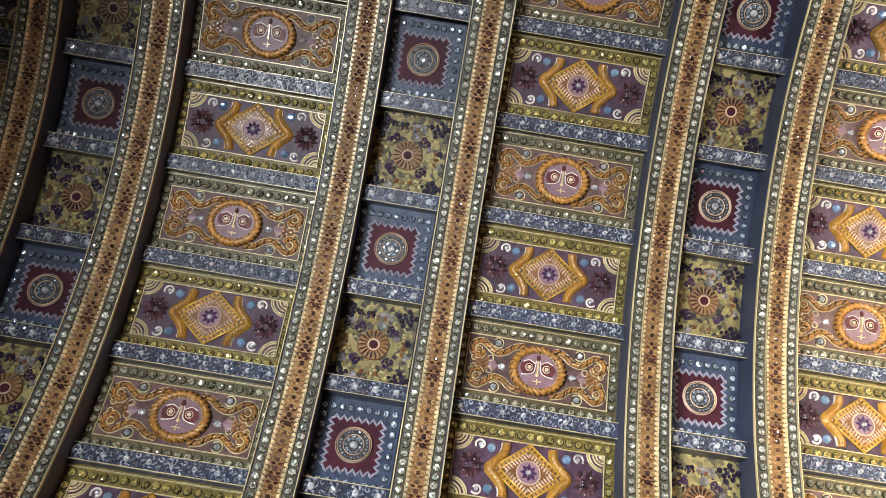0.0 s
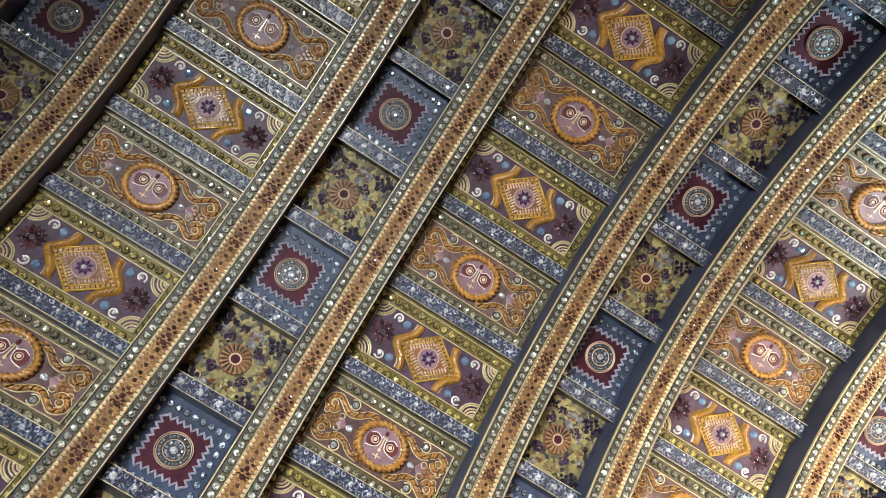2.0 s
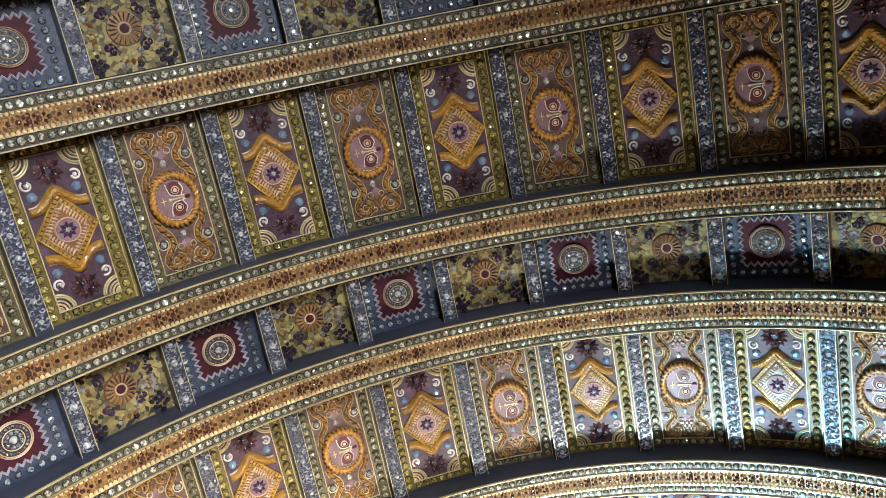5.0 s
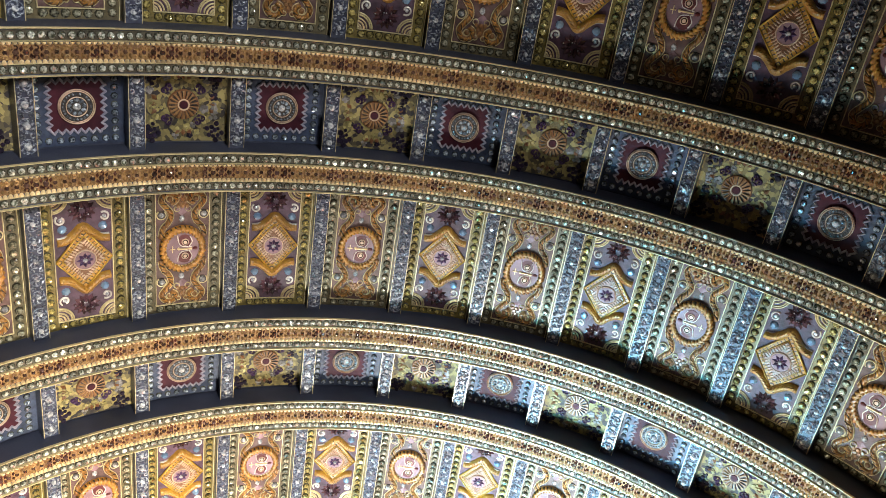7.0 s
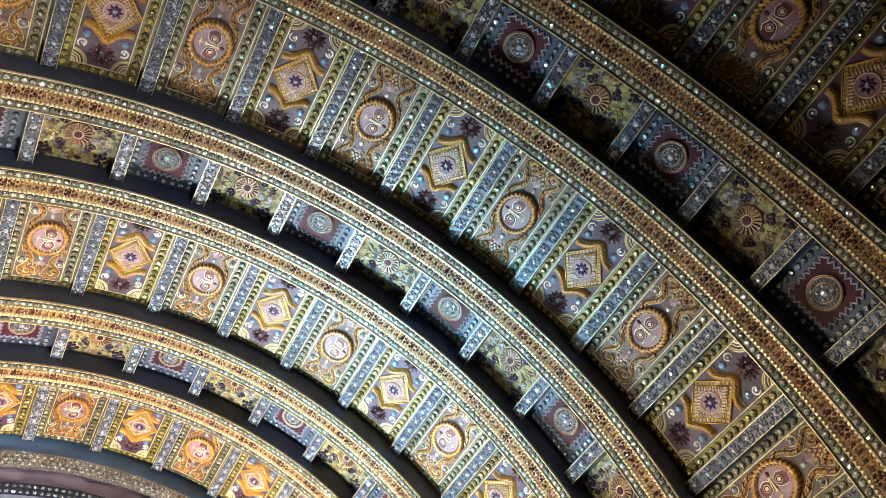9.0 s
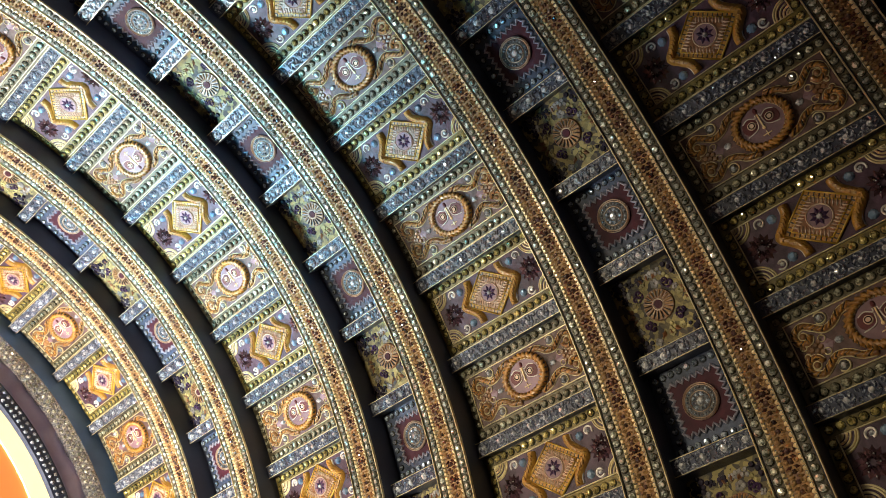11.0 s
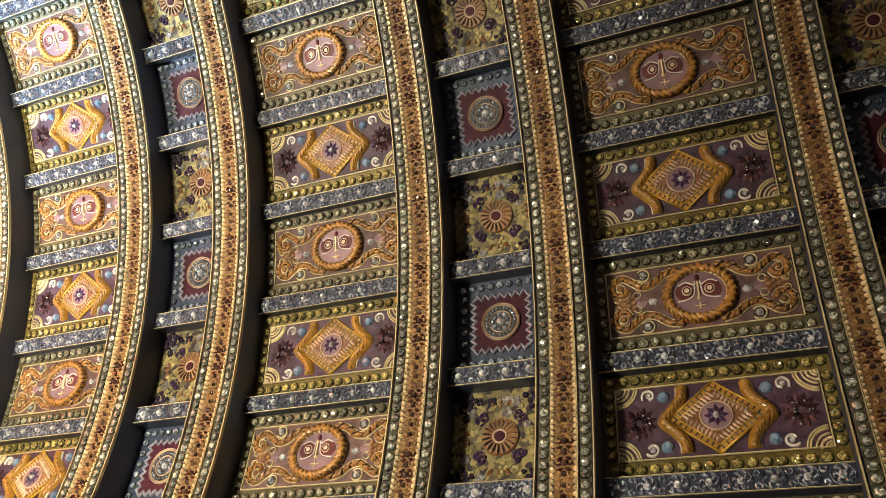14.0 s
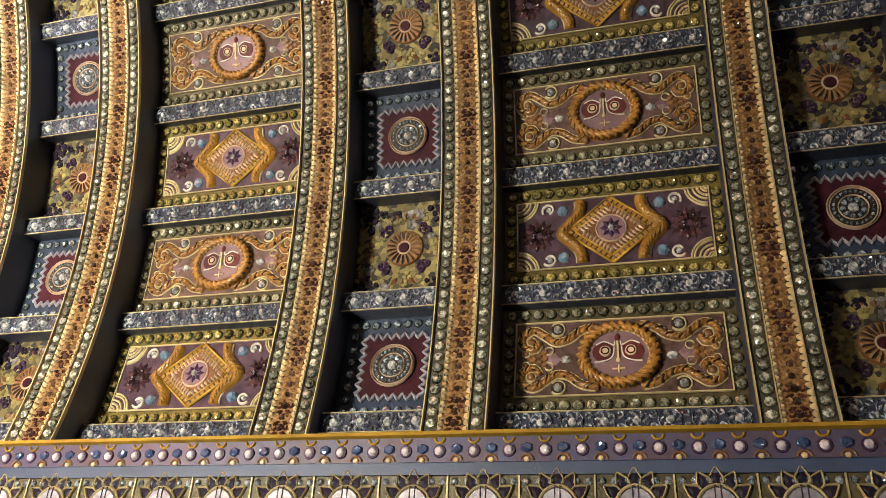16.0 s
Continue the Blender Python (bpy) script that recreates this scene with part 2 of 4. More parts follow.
# ---- mesh building: u along the hall, v along the arc, w inwards from the vault ----
class Shape:
    def __init__(self):
        self.v, self.f = [], []

    def add(self, verts, faces):
        k = len(self.v)
        self.v.extend(verts)
        self.f.extend(tuple(i + k for i in f) for f in faces)

    def bar(self, u0, u1, v0, v1, w0, w1, nv=1, bevel=0.0):
        """A bar with a slightly narrower top, cut nv times along the arc."""
        rings = []
        for i in range(nv + 1):
            v = v0 + (v1 - v0) * i / nv
            vt = min(max(v, v0 + bevel), v1 - bevel)
            rings.append([(u0, v, w0), (u0 + bevel, vt, w1), (u1 - bevel, vt, w1), (u1, v, w0)])
        verts = [p for r in rings for p in r]
        faces = [(4 * i + a, 4 * i + a + 1, 4 * i + a + 5, 4 * i + a + 4) for i in range(nv) for a in range(3)]
        faces += [(3, 2, 1, 0), (4 * nv, 4 * nv + 1, 4 * nv + 2, 4 * nv + 3)]
        self.add(verts, faces)
        return self

    def gem(self, u, v, r, h, w0=0.0, n=7, table=0.45, turn=0.0, squash=1.0):
        """A cut cabochon: girdle, crown and a flat table."""
        verts = []
        for k, (q, w) in enumerate(((1.0, 0.0), (0.80, 0.6 * h), (table, h))):
            verts += [(u + r * q * math.cos(turn + math.tau * (i + 0.5 * k) / n), v + squash * r * q * math.sin(turn + math.tau * (i + 0.5 * k) / n), w0 + w) for i in range(n)]
        faces = []
        for k in range(2):
            for i in range(n):
                j = (i + 1) % n
                faces += [(k * n + i, k * n + j, (k + 1) * n + i), (k * n + j, (k + 1) * n + j, (k + 1) * n + i)]
        faces.append(tuple(2 * n + i for i in range(n)))
        self.add(verts, faces)
        return self

    def disc(self, u, v, r, w0, w1, n=24, squash=1.0, rim=0.9):
        verts = [(u + r * math.cos(math.tau * i / n), v + squash * r * math.sin(math.tau * i / n), w0) for i in range(n)]
        verts += [(u + rim * r * math.cos(math.tau * i / n), v + squash * rim * r * math.sin(math.tau * i / n), w1) for i in range(n)]
        self.add(verts, [(i, (i + 1) % n, n + (i + 1) % n, n + i) for i in range(n)] + [tuple(range(n, 2 * n))])
        return self

    def cord(self, path, r, w0, h=None, closed=False, taper=False):
        """A rounded ridge along a path of (u, v)."""
        h = h or r
        n = len(path)
        verts, faces = [], []
        for i, (u, v) in enumerate(path):
            a, b = (path[i - 1], path[(i + 1) % n]) if closed else (path[max(i - 1, 0)], path[min(i + 1, n - 1)])
            du, dv = b[0] - a[0], b[1] - a[1]
            d = math.hypot(du, dv) or 1.0
            nu, nv = -dv / d, du / d
            q = 1.0 - (0.6 * i / (n - 1) if taper else 0.0)
            for s, w in ((-1, 0), (-0.72, 0.66), (0, 1), (0.72, 0.66), (1, 0)):
                verts.append((u + nu * s * r * q, v + nv * s * r * q, w0 + w * h * q))
        m = n if closed else n - 1
        for i in range(m):
            j = (i + 1) % n
            faces += [(5 * i + a, 5 * i + a + 1, 5 * j + a + 1, 5 * j + a) for a in range(4)]
        if not closed:
            faces += [(4, 3, 2, 1, 0), (5 * n - 5, 5 * n - 4, 5 * n - 3, 5 * n - 2, 5 * n - 1)]
        self.add(verts, faces)
        return self

    def petal(self, u, v, angle, length, width, w0, h):
        """A pointed leaf with a raised spine."""
        c, s = math.cos(angle), math.sin(angle)
        pts = [(0, 0, 0), (0.45, -0.5, 0), (1, 0, 0), (0.45, 0.5, 0), (0.12, 0, 0.8), (0.5, 0, 1), (0.9, 0, 0.4)]
        verts = [(u + a * length * c - b * width * s, v + a * length * s + b * width * c, w0 + w * h) for a, b, w in pts]
        self.add(verts, [(0, 1, 5, 4), (1, 2, 6, 5), (2, 3, 5, 6), (3, 0, 4, 5)])
        return self

    def mesh(self, name, mat, curved=True, centre=True, smooth=False):
        me = bpy.data.meshes.new(name)
        p = np.array(self.v, dtype=float)
        if curved:
            r, th = R - p[:, 2], p[:, 1] / R
            p = np.stack([r * np.sin(th), p[:, 0], r * np.cos(th) - (R if centre else 0.0)], 1)
        me.from_pydata(p.tolist(), [], self.f)
        bm = bmesh.new()
        bm.from_mesh(me)
        bmesh.ops.recalc_face_normals(bm, faces=bm.faces)
        if smooth:
            for f in bm.faces:
                f.smooth = True
        bm.to_mesh(me)
        bm.free()
        me.materials.append(mat)
        return me


ROUND = (OCHRE, AMBERSTUCCO, TENDRIL, WHITE, GOLD, CREAM, LILAC)     # modelled by hand, with no sharp facets


def paint(s, name, marks):
    """The mesh of a shape, with a material for each face."""
    me = s.mesh(name, marks[0])
    slots = list(dict.fromkeys(marks))
    for mat in slots[1:]:
        me.materials.append(mat)
    for f, mat in zip(me.polygons, marks):
        f.material_index = slots.index(mat)
        f.use_smooth = mat in ROUND
    return me


def blend(name, pieces):
    """One mesh of several shapes, each in its own material."""
    s, marks = Shape(), []
    for shape, mat in pieces:
        marks += [mat] * len(shape.f)
        s.add(shape.v, shape.f)
    return paint(s, name, marks)


def beads(name, shape, n, mat, centre=True):
    """Cut stones of n sides, their lower facets as a dark setting."""
    me = shape.mesh(name, mat, centre=centre)
    me.materials.append(RIM)
    for i, f in enumerate(me.polygons):
        f.material_index = 1 if i % (4 * n + 1) < 2 * n else 0
    return me


def part(name, mesh, parent, label="", m=None):
    ob = new(name, mesh)
    ob.parent = parent
    if m is not None:
        ob.matrix_local = m
    if label:
        ob["label"] = label
    return ob


def thing(name, label, category, group=""):
    return tagged(new(name), label, category, group)


def arc(cu, cv, r, a0, a1, n=12, squash=1.0):
    return [(cu + r * math.cos(a0 + (a1 - a0) * i / n), cv + squash * r * math.sin(a0 + (a1 - a0) * i / n)) for i in range(n + 1)]


def curl(cu, cv, r, a0, turns, n=18, end=0.25):
    """A spiral that winds in."""
    return [(cu + r * (1 - (1 - end) * i / n) * math.cos(a0 + math.tau * turns * i / n), cv + r * (1 - (1 - end) * i / n) * math.sin(a0 + math.tau * turns * i / n)) for i in range(n + 1)]


def wave(points, n=5):
    """A smooth line through a few points."""
    out = []
    for i in range(len(points) - 1):
        p0, p1, p2, p3 = points[max(i - 1, 0)], points[i], points[i + 1], points[min(i + 2, len(points) - 1)]
        for k in range(n):
            t = k / n
            out.append(tuple(0.5 * (2 * p1[a] + (p2[a] - p0[a]) * t + (2 * p0[a] - 5 * p1[a] + 4 * p2[a] - p3[a]) * t * t + (3 * p1[a] - p0[a] - 3 * p2[a] + p3[a]) * t ** 3) for a in (0, 1)))
    out.append(points[-1])
    return out


def on_vault(bay, row, flip=False):
    """The pose of a panel's middle on the vault: bays along the hall, rows along the arc."""
    return Matrix.Translation((0, bay * BAY, ZC)) @ Matrix.Rotation((MID - row) * STEP, 4, "Y") @ Matrix.Translation((0, 0, R)) @ Matrix.Rotation(math.pi if flip else 0.0, 4, "Z")


# ---- the vault's shell, walls and floor ----
HALF = (LAST - FIRST + 1) / 2 * PITCH       # arc length from crown to springing
SPRING = HALF / R
FOOT = HALF + 0.36 * PITCH       # ribs and shell run on behind the cornice


def setting(name, mesh, label, category):
    return tagged(new(name, mesh), label, category, kind="structure")


def vault_shell():
    """A barrel with thickness, its inner face just behind the panels."""
    n, s = 84, Shape()
    for i in range(n):
        a, b = -FOOT / R + 2 * FOOT / R * i / n, -FOOT / R + 2 * FOOT / R * (i + 1) / n
        q = [(BACK_Y, a), (END_Y, a), (END_Y, b), (BACK_Y, b)]
        inner = [((R + 0.012) * math.sin(t), y, ZC + (R + 0.012) * math.cos(t)) for y, t in q]
        outer = [((R + 0.3) * math.sin(t), y, ZC + (R + 0.3) * math.cos(t)) for y, t in q]
        s.add(inner + outer, [(0, 1, 2, 3), (7, 6, 5, 4), (0, 1, 5, 4), (2, 3, 7, 6), (1, 2, 6, 5), (3, 0, 4, 7)])
    return s.mesh("ceiling", NAVY, curved=False)


setting("ceiling", vault_shell(), "dark navy plastered shell of a barrel vault", "ceiling")


def block(x0, x1, y0, y1, z0, z1):
    s = Shape()
    v = [(x, y, z) for x in (x0, x1) for y in (y0, y1) for z in (z0, z1)]
    s.add(v, [(0, 1, 3, 2), (4, 6, 7, 5), (0, 4, 5, 1), (2, 3, 7, 6), (0, 2, 6, 4), (1, 5, 7, 3)])
    return s


SPRING_X, SPRING_Z = R * math.sin(SPRING), ZC + R * math.cos(SPRING)
WALL_X = 2.735
WALL_TOP = ZC - 0.70
setting("floor", block(-3.4, 3.4, BACK_Y - 0.3, END_Y + 1.6, -0.2, 0.0).mesh("floor", STONE, False), "polished brown-grey stone floor of the hall", "floor")


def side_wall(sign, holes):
    """A wall below the cornice with openings for the window and the added fill lamps, from blocks."""
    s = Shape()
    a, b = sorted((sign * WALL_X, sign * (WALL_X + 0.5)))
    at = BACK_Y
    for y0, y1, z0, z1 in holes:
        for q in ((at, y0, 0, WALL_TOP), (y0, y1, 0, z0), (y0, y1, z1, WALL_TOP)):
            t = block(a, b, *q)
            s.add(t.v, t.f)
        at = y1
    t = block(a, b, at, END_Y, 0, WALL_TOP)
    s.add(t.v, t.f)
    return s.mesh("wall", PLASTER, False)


# the second east opening and the west one are invented for the fill lamps
setting("wall_east", side_wall(1, [(-1.9, -0.2, 0.75, 2.0), (3.9, 4.9, 0.9, 1.95)]), "plain plastered side wall under the cornice with a window and an added opening for a fill lamp", "wall")
setting("wall_west", side_wall(-1, [(4.5, 5.5, 0.9, 1.95)]), "plain plastered side wall under the cornice with an added opening for a fill lamp", "wall")
setting("wall_south", block(-3.4, 3.4, BACK_Y - 0.3, BACK_Y, 0, ZC + R + 0.3).mesh("wall", PLASTER, False), "plain plastered end wall", "wall")


def ring(r0, r1, y0, y1, mat, name, span=SPRING, n=72):
    """A flat arch ring across the hall, between two radii and two depths."""
    s = Shape()
    for i in range(n + 1):
        t = -span + 2 * span * i / n
        s.v += [(r * math.sin(t), y, ZC + r * math.cos(t)) for r, y in ((r0, y0), (r1, y0), (r1, y1), (r0, y1))]
    s.f = [(4 * i + a, 4 * i + (a + 1) % 4, 4 * i + 4 + (a + 1) % 4, 4 * i + 4 + a) for i in range(n) for a in range(4)]
    s.f += [(0, 1, 2, 3), (4 * n, 4 * n + 1, 4 * n + 2, 4 * n + 3)]
    return s.mesh(name, mat, False)

# ---- ribs ----
RIB_W = 0.214
RIB_AT = (0.2495, 0.6240)     # where the two ribs of a bay begin, in bays from the wide panel's middle


def along(fn, step, shift=0.5):
    n = int(2 * FOOT / step)
    for i in range(n):
        fn(i, -FOOT + 2 * FOOT * (i + shift) / n)


def arch_strip(u0, u1, w0, w1, n=126, bevel=0.0):
    return Shape().bar(u0, u1, -FOOT, FOOT, w0, w1, n, bevel)


def rib_meshes():
    top = RIB_H
    made = []
    body = arch_strip(0, RIB_W, -0.005, top - 0.006)
    made.append(("rib_body", body.mesh("rib_body", NAVY, centre=False), "navy-grey painted sides"))
    channel = arch_strip(0.072, RIB_W - 0.072, top - 0.012, top - 0.001)
    made.append(("channel", channel.mesh("channel", RUST, centre=False), "rust-brown glittering channel"))
    for k, (a, b) in enumerate(((0.011, 0.054), (RIB_W - 0.054, RIB_W - 0.011))):
        made.append(("bead_bed", arch_strip(a, b, top - 0.012, top - 0.002).mesh("bead_bed", BED, centre=False), ""))
    for a, b in ((-0.002, 0.005), (0.055, 0.060), (RIB_W - 0.060, RIB_W - 0.055), (RIB_W - 0.005, RIB_W + 0.002)):
        made.append(("gilt_fillet", arch_strip(a, b, top - 0.007, top + 0.008, bevel=0.0015).mesh("gilt_fillet", CREAM, centre=False), ""))
    for u in (0.032, RIB_W - 0.032):
        s = Shape()
        rnd = random.Random(int(u * 1000))
        along(lambda i, v: s.gem(u, v, 0.0215 * rnd.uniform(0.94, 1.04), 0.017, top - 0.003, 7, 0.5, rnd.random() * 6), 0.0435)
        made.append(("beading", beads("beading", s, 7, BEAD, False), "row of grey-green glass beads"))
    for u, d in ((0.060, 1), (RIB_W - 0.060, -1)):
        s = Shape()

        def scallop(i, v, s=s, u=u, d=d):
            n = 6
            verts = [(u + d * 0.0165 * math.sin(math.pi * k / n), v - 0.0118 * math.cos(math.pi * k / n), top - 0.001) for k in range(n + 1)]
            verts += [(u + d * 0.010 * math.sin(math.pi * k / n), v - 0.0070 * math.cos(math.pi * k / n), top + 0.010) for k in range(n + 1)]
            s.add(verts, [(k, k + 1, n + 2 + k, n + 1 + k) for k in range(n)] + [tuple(range(n + 1, 2 * n + 2))])

        along(scallop, 0.0246)
        made.append(("scalloping", s.mesh("scalloping", SCALLOP, centre=False), "apricot scalloped edging"))
    s, g = Shape(), Shape()
    mid = RIB_W / 2
    rnd = random.Random(5)

    pink = Shape()

    night = Shape()

    def motif(i, v):
        turn = rnd.uniform(-0.15, 0.15)
        dark = (i + rnd.choice((0, 0, 1))) % 7 in (0, 1, 2)
        g.gem(mid, v, 0.0150 if dark else 0.0115, 0.013, top - 0.001, 7, 0.4, rnd.random())
        for q in (-1, 1):
            (night if dark else s).petal(mid + q * 0.003, v + 0.021, math.pi / 2 - q * (1.25 + turn), 0.029, 0.019, top - 0.001, 0.011)
            (night if dark and i % 2 else pink).cord(arc(mid + q * 0.021, v, 0.0095, 0.6 * q + turn, 0.6 * q + turn + 4.4, 6), 0.0038, top - 0.001, 0.010)

    along(motif, 0.044)
    made.append(("dark_leaf_inlay", night.mesh("dark_leaf_inlay", WINE, centre=False), "dark wine-brown leaf pairs"))
    made.append(("leaf_inlay", s.mesh("leaf_inlay", CHAIN, centre=False), "brown leaf pairs"))
    made.append(("pink_inlay", pink.mesh("pink_inlay", PINK, centre=False), "pink-brown curls"))
    made.append(("gem_inlay", g.mesh("gem_inlay", GARNET, centre=False), "dark garnet gems"))
    return made


def build_ribs():
    first = None
    for bay in range(-2, 5):
        for at in RIB_AT:
            if bay + at < -1.25 or bay + at > 4.2:
                continue
            m = Matrix.Translation((0, (bay + at) * BAY, ZC))
            if first is None:
                first = thing("vault_rib", "navy arched rib with gilt fillets, glass beads and scallops", "rib", "vault ribs")
                for name, mesh, label in rib_meshes():
                    ob = part(name, mesh, first, label)
                    if name.endswith(("ing", "_inlay")):
                        tagged(ob, kind="stuff")
                first.matrix_basis = m
            else:
                copy_thing(first, m)


build_ribs()

# ---- cross bars between the panels ----
WIDE0, WIDE1 = -0.2490 * BAY, 0.2490 * BAY
SLIM0, SLIM1 = (0.2495 * BAY + RIB_W) - 0.5 * BAY, 0.6240 * BAY - 0.5 * BAY
BAR_V = 0.082 * PITCH


def rosette(r, w0, high, eye):
    """One pressed-glass swirl: a cut stone, six curved blades round it and a raised rim, in one skin."""
    n, blades = 36, 6
    rings = ((0.0, 1.0), (eye * 0.55, 1.0), (eye * 0.95, 0.55), (eye * 1.12, 0.02), (0.56, 0.0), (0.68, 0.0), (0.80, 0.0), (0.87, 0.04), (0.94, 0.55), (1.0, 0.0))
    s, marks = Shape(), []
    for k, (q, h) in enumerate(rings):
        for i in range(n):
            a = math.tau * (i + (0.5 if 0 < k < 3 else 0.0)) / n
            fan = (0.5 + 0.5 * math.cos(blades * (a - 1.5 * q))) ** 1.4 if 4 <= k <= 6 else 0.0
            s.v.append((q * r * math.cos(a), q * r * math.sin(a), w0 + high * (h + 0.78 * fan)))
    for k in range(len(rings) - 1):
        for i in range(n):
            j = (i + 1) % n
            s.f.append((k * n + i, k * n + j, k * n + n + j, k * n + n + i) if k else (i, n + j, n + i))
            lift = sum(s.v[v][2] for v in s.f[-1]) / len(s.f[-1]) - w0
            marks.append(CLEAR if k < 3 else SILVER if lift > 0.24 * high else BLUE)
    for i in range(1, n):           # the middle is one point
        s.v[i] = s.v[0]
    s.f = [tuple(0 if v < n else v - n + 1 for v in f) for f in s.f]
    s.v = [s.v[0]] + s.v[n:]
    return paint(s, "rosette", marks)


def cross_bar(u0, u1, high, count, slim):
    bar = thing("cross_bar", "slate-blue raised bar with crystal rosettes between panels" if not slim else "slate-blue raised bar with large round crystals", "ceiling bar", "slim cross bars" if slim else "wide cross bars")
    wedge = Shape()
    for i in range(1, count):
        u = u0 + i * (u1 - u0) / count
        for q in (-1, 1):
            wedge.cord(curl(u, q * (BAR_V - 0.018), 0.014, 0.5 * i + q, 0.9, 8, 0.3), 0.0045, high - 0.001, 0.009)
    part("bar_body", blend("bar_body", [(Shape().bar(u0, u1, -BAR_V, BAR_V, -0.01, high, 1), BLUE), (wedge, SILVER)]), bar)
    for v in (-BAR_V, BAR_V - 0.0045):
        part("gilt_edge", Shape().bar(u0, u1, v, v + 0.0045, high - 0.016, high + 0.006, 1, 0.001).mesh("gilt_edge", CREAM), bar, "cream gilt edging")
    step = (u1 - u0) / count
    r = min(step * 0.5, BAR_V - 0.003)
    rose = rosette(r, high - 0.001, 0.016, 0.44 if slim else 0.34)
    for i in range(count):
        part("rosette", rose, bar, "", Matrix.Translation((0, u0 + (i + 0.5) * step, 0)) @ Matrix.Rotation(1.1 * i, 4, "Z"))
    return bar


def place(proto, m, used):
    """The first time the prototype itself goes to the pose, after that a copy."""
    if proto.name not in used:
        used.add(proto.name)
        proto.matrix_basis = m
        return proto
    return copy_thing(proto, m)


used = set()
BAYS = range(-1, 5)
wide_bar, slim_bar = cross_bar(WIDE0, WIDE1, 0.05, 8, False), cross_bar(SLIM0, SLIM1, 0.085, 4, True)
for k in BAYS:
    for row in range(FIRST - 1, LAST + 1):
        if k < 0 and row < -8:
            continue
        place(wide_bar, on_vault(k, row + 0.47), used)
        if k < 4:
            place(slim_bar, on_vault(k + 0.5, row + 0.47), used)

# ---- wide panels ----
FU0, FU1 = -0.216 * BAY, 0.216 * BAY          # the picture field
FV = 0.288 * PITCH
OV = 0.415 * PITCH
FC = (FU0 + FU1) / 2


def framed_panel(name, label, ground, border, glass, group):
    p = thing(name, label, "ceiling panel", group)
    part("border", Shape().bar(WIDE0, WIDE1, -OV - 0.012, OV + 0.012, -0.012, 0.0, 4).mesh("border", border), p)
    part("field", Shape().bar(FU0, FU1, -FV, FV, -0.004, 0.004, 3).mesh("field", ground), p)
    s = Shape()
    for v in (-FV, FV - 0.006):
        s.bar(FU0 - 0.006, FU1 + 0.006, v, v + 0.006, 0, 0.011, 1, 0.001)
    for u in (FU0 - 0.006, FU1):
        s.bar(u, u + 0.006, -FV, FV, 0, 0.011, 3, 0.001)
    part("inner_frame", s.mesh("inner_frame", CREAM), p, "thin cream gilt frame")
    for v in (-OV, OV - 0.005):
        part("outer_line", Shape().bar(WIDE0, WIDE1, v, v + 0.005, 0, 0.010, 1, 0.001).mesh("outer_line", CREAM), p, "thin cream gilt line")
    rnd = random.Random(3)
    s = Shape()
    n = 17
    mid = (FV + OV) / 2
    for v in (-mid, mid):
        for i in range(n):
            u = WIDE0 + 0.036 + (WIDE1 - WIDE0 - 0.072) * i / (n - 1)
            s.gem(u, v, 0.0225 * rnd.uniform(0.94, 1.05), 0.017, 0, 7, 0.5, rnd.random() * 6)
    for u in ((WIDE0 + FU0) / 2, (WIDE1 + FU1) / 2):
        for i in range(6):
            s.gem(u, -FV + 0.026 + (2 * FV - 0.052) * i / 5, 0.0225 * rnd.uniform(0.94, 1.05), 0.017, 0, 7, 0.5, rnd.random() * 6)
    tagged(part("beading", beads("beading", s, 7, glass), p, "border of round glass beads"), kind="stuff")
    return p


OVAL = 0.88       # the sun discs are wider than high


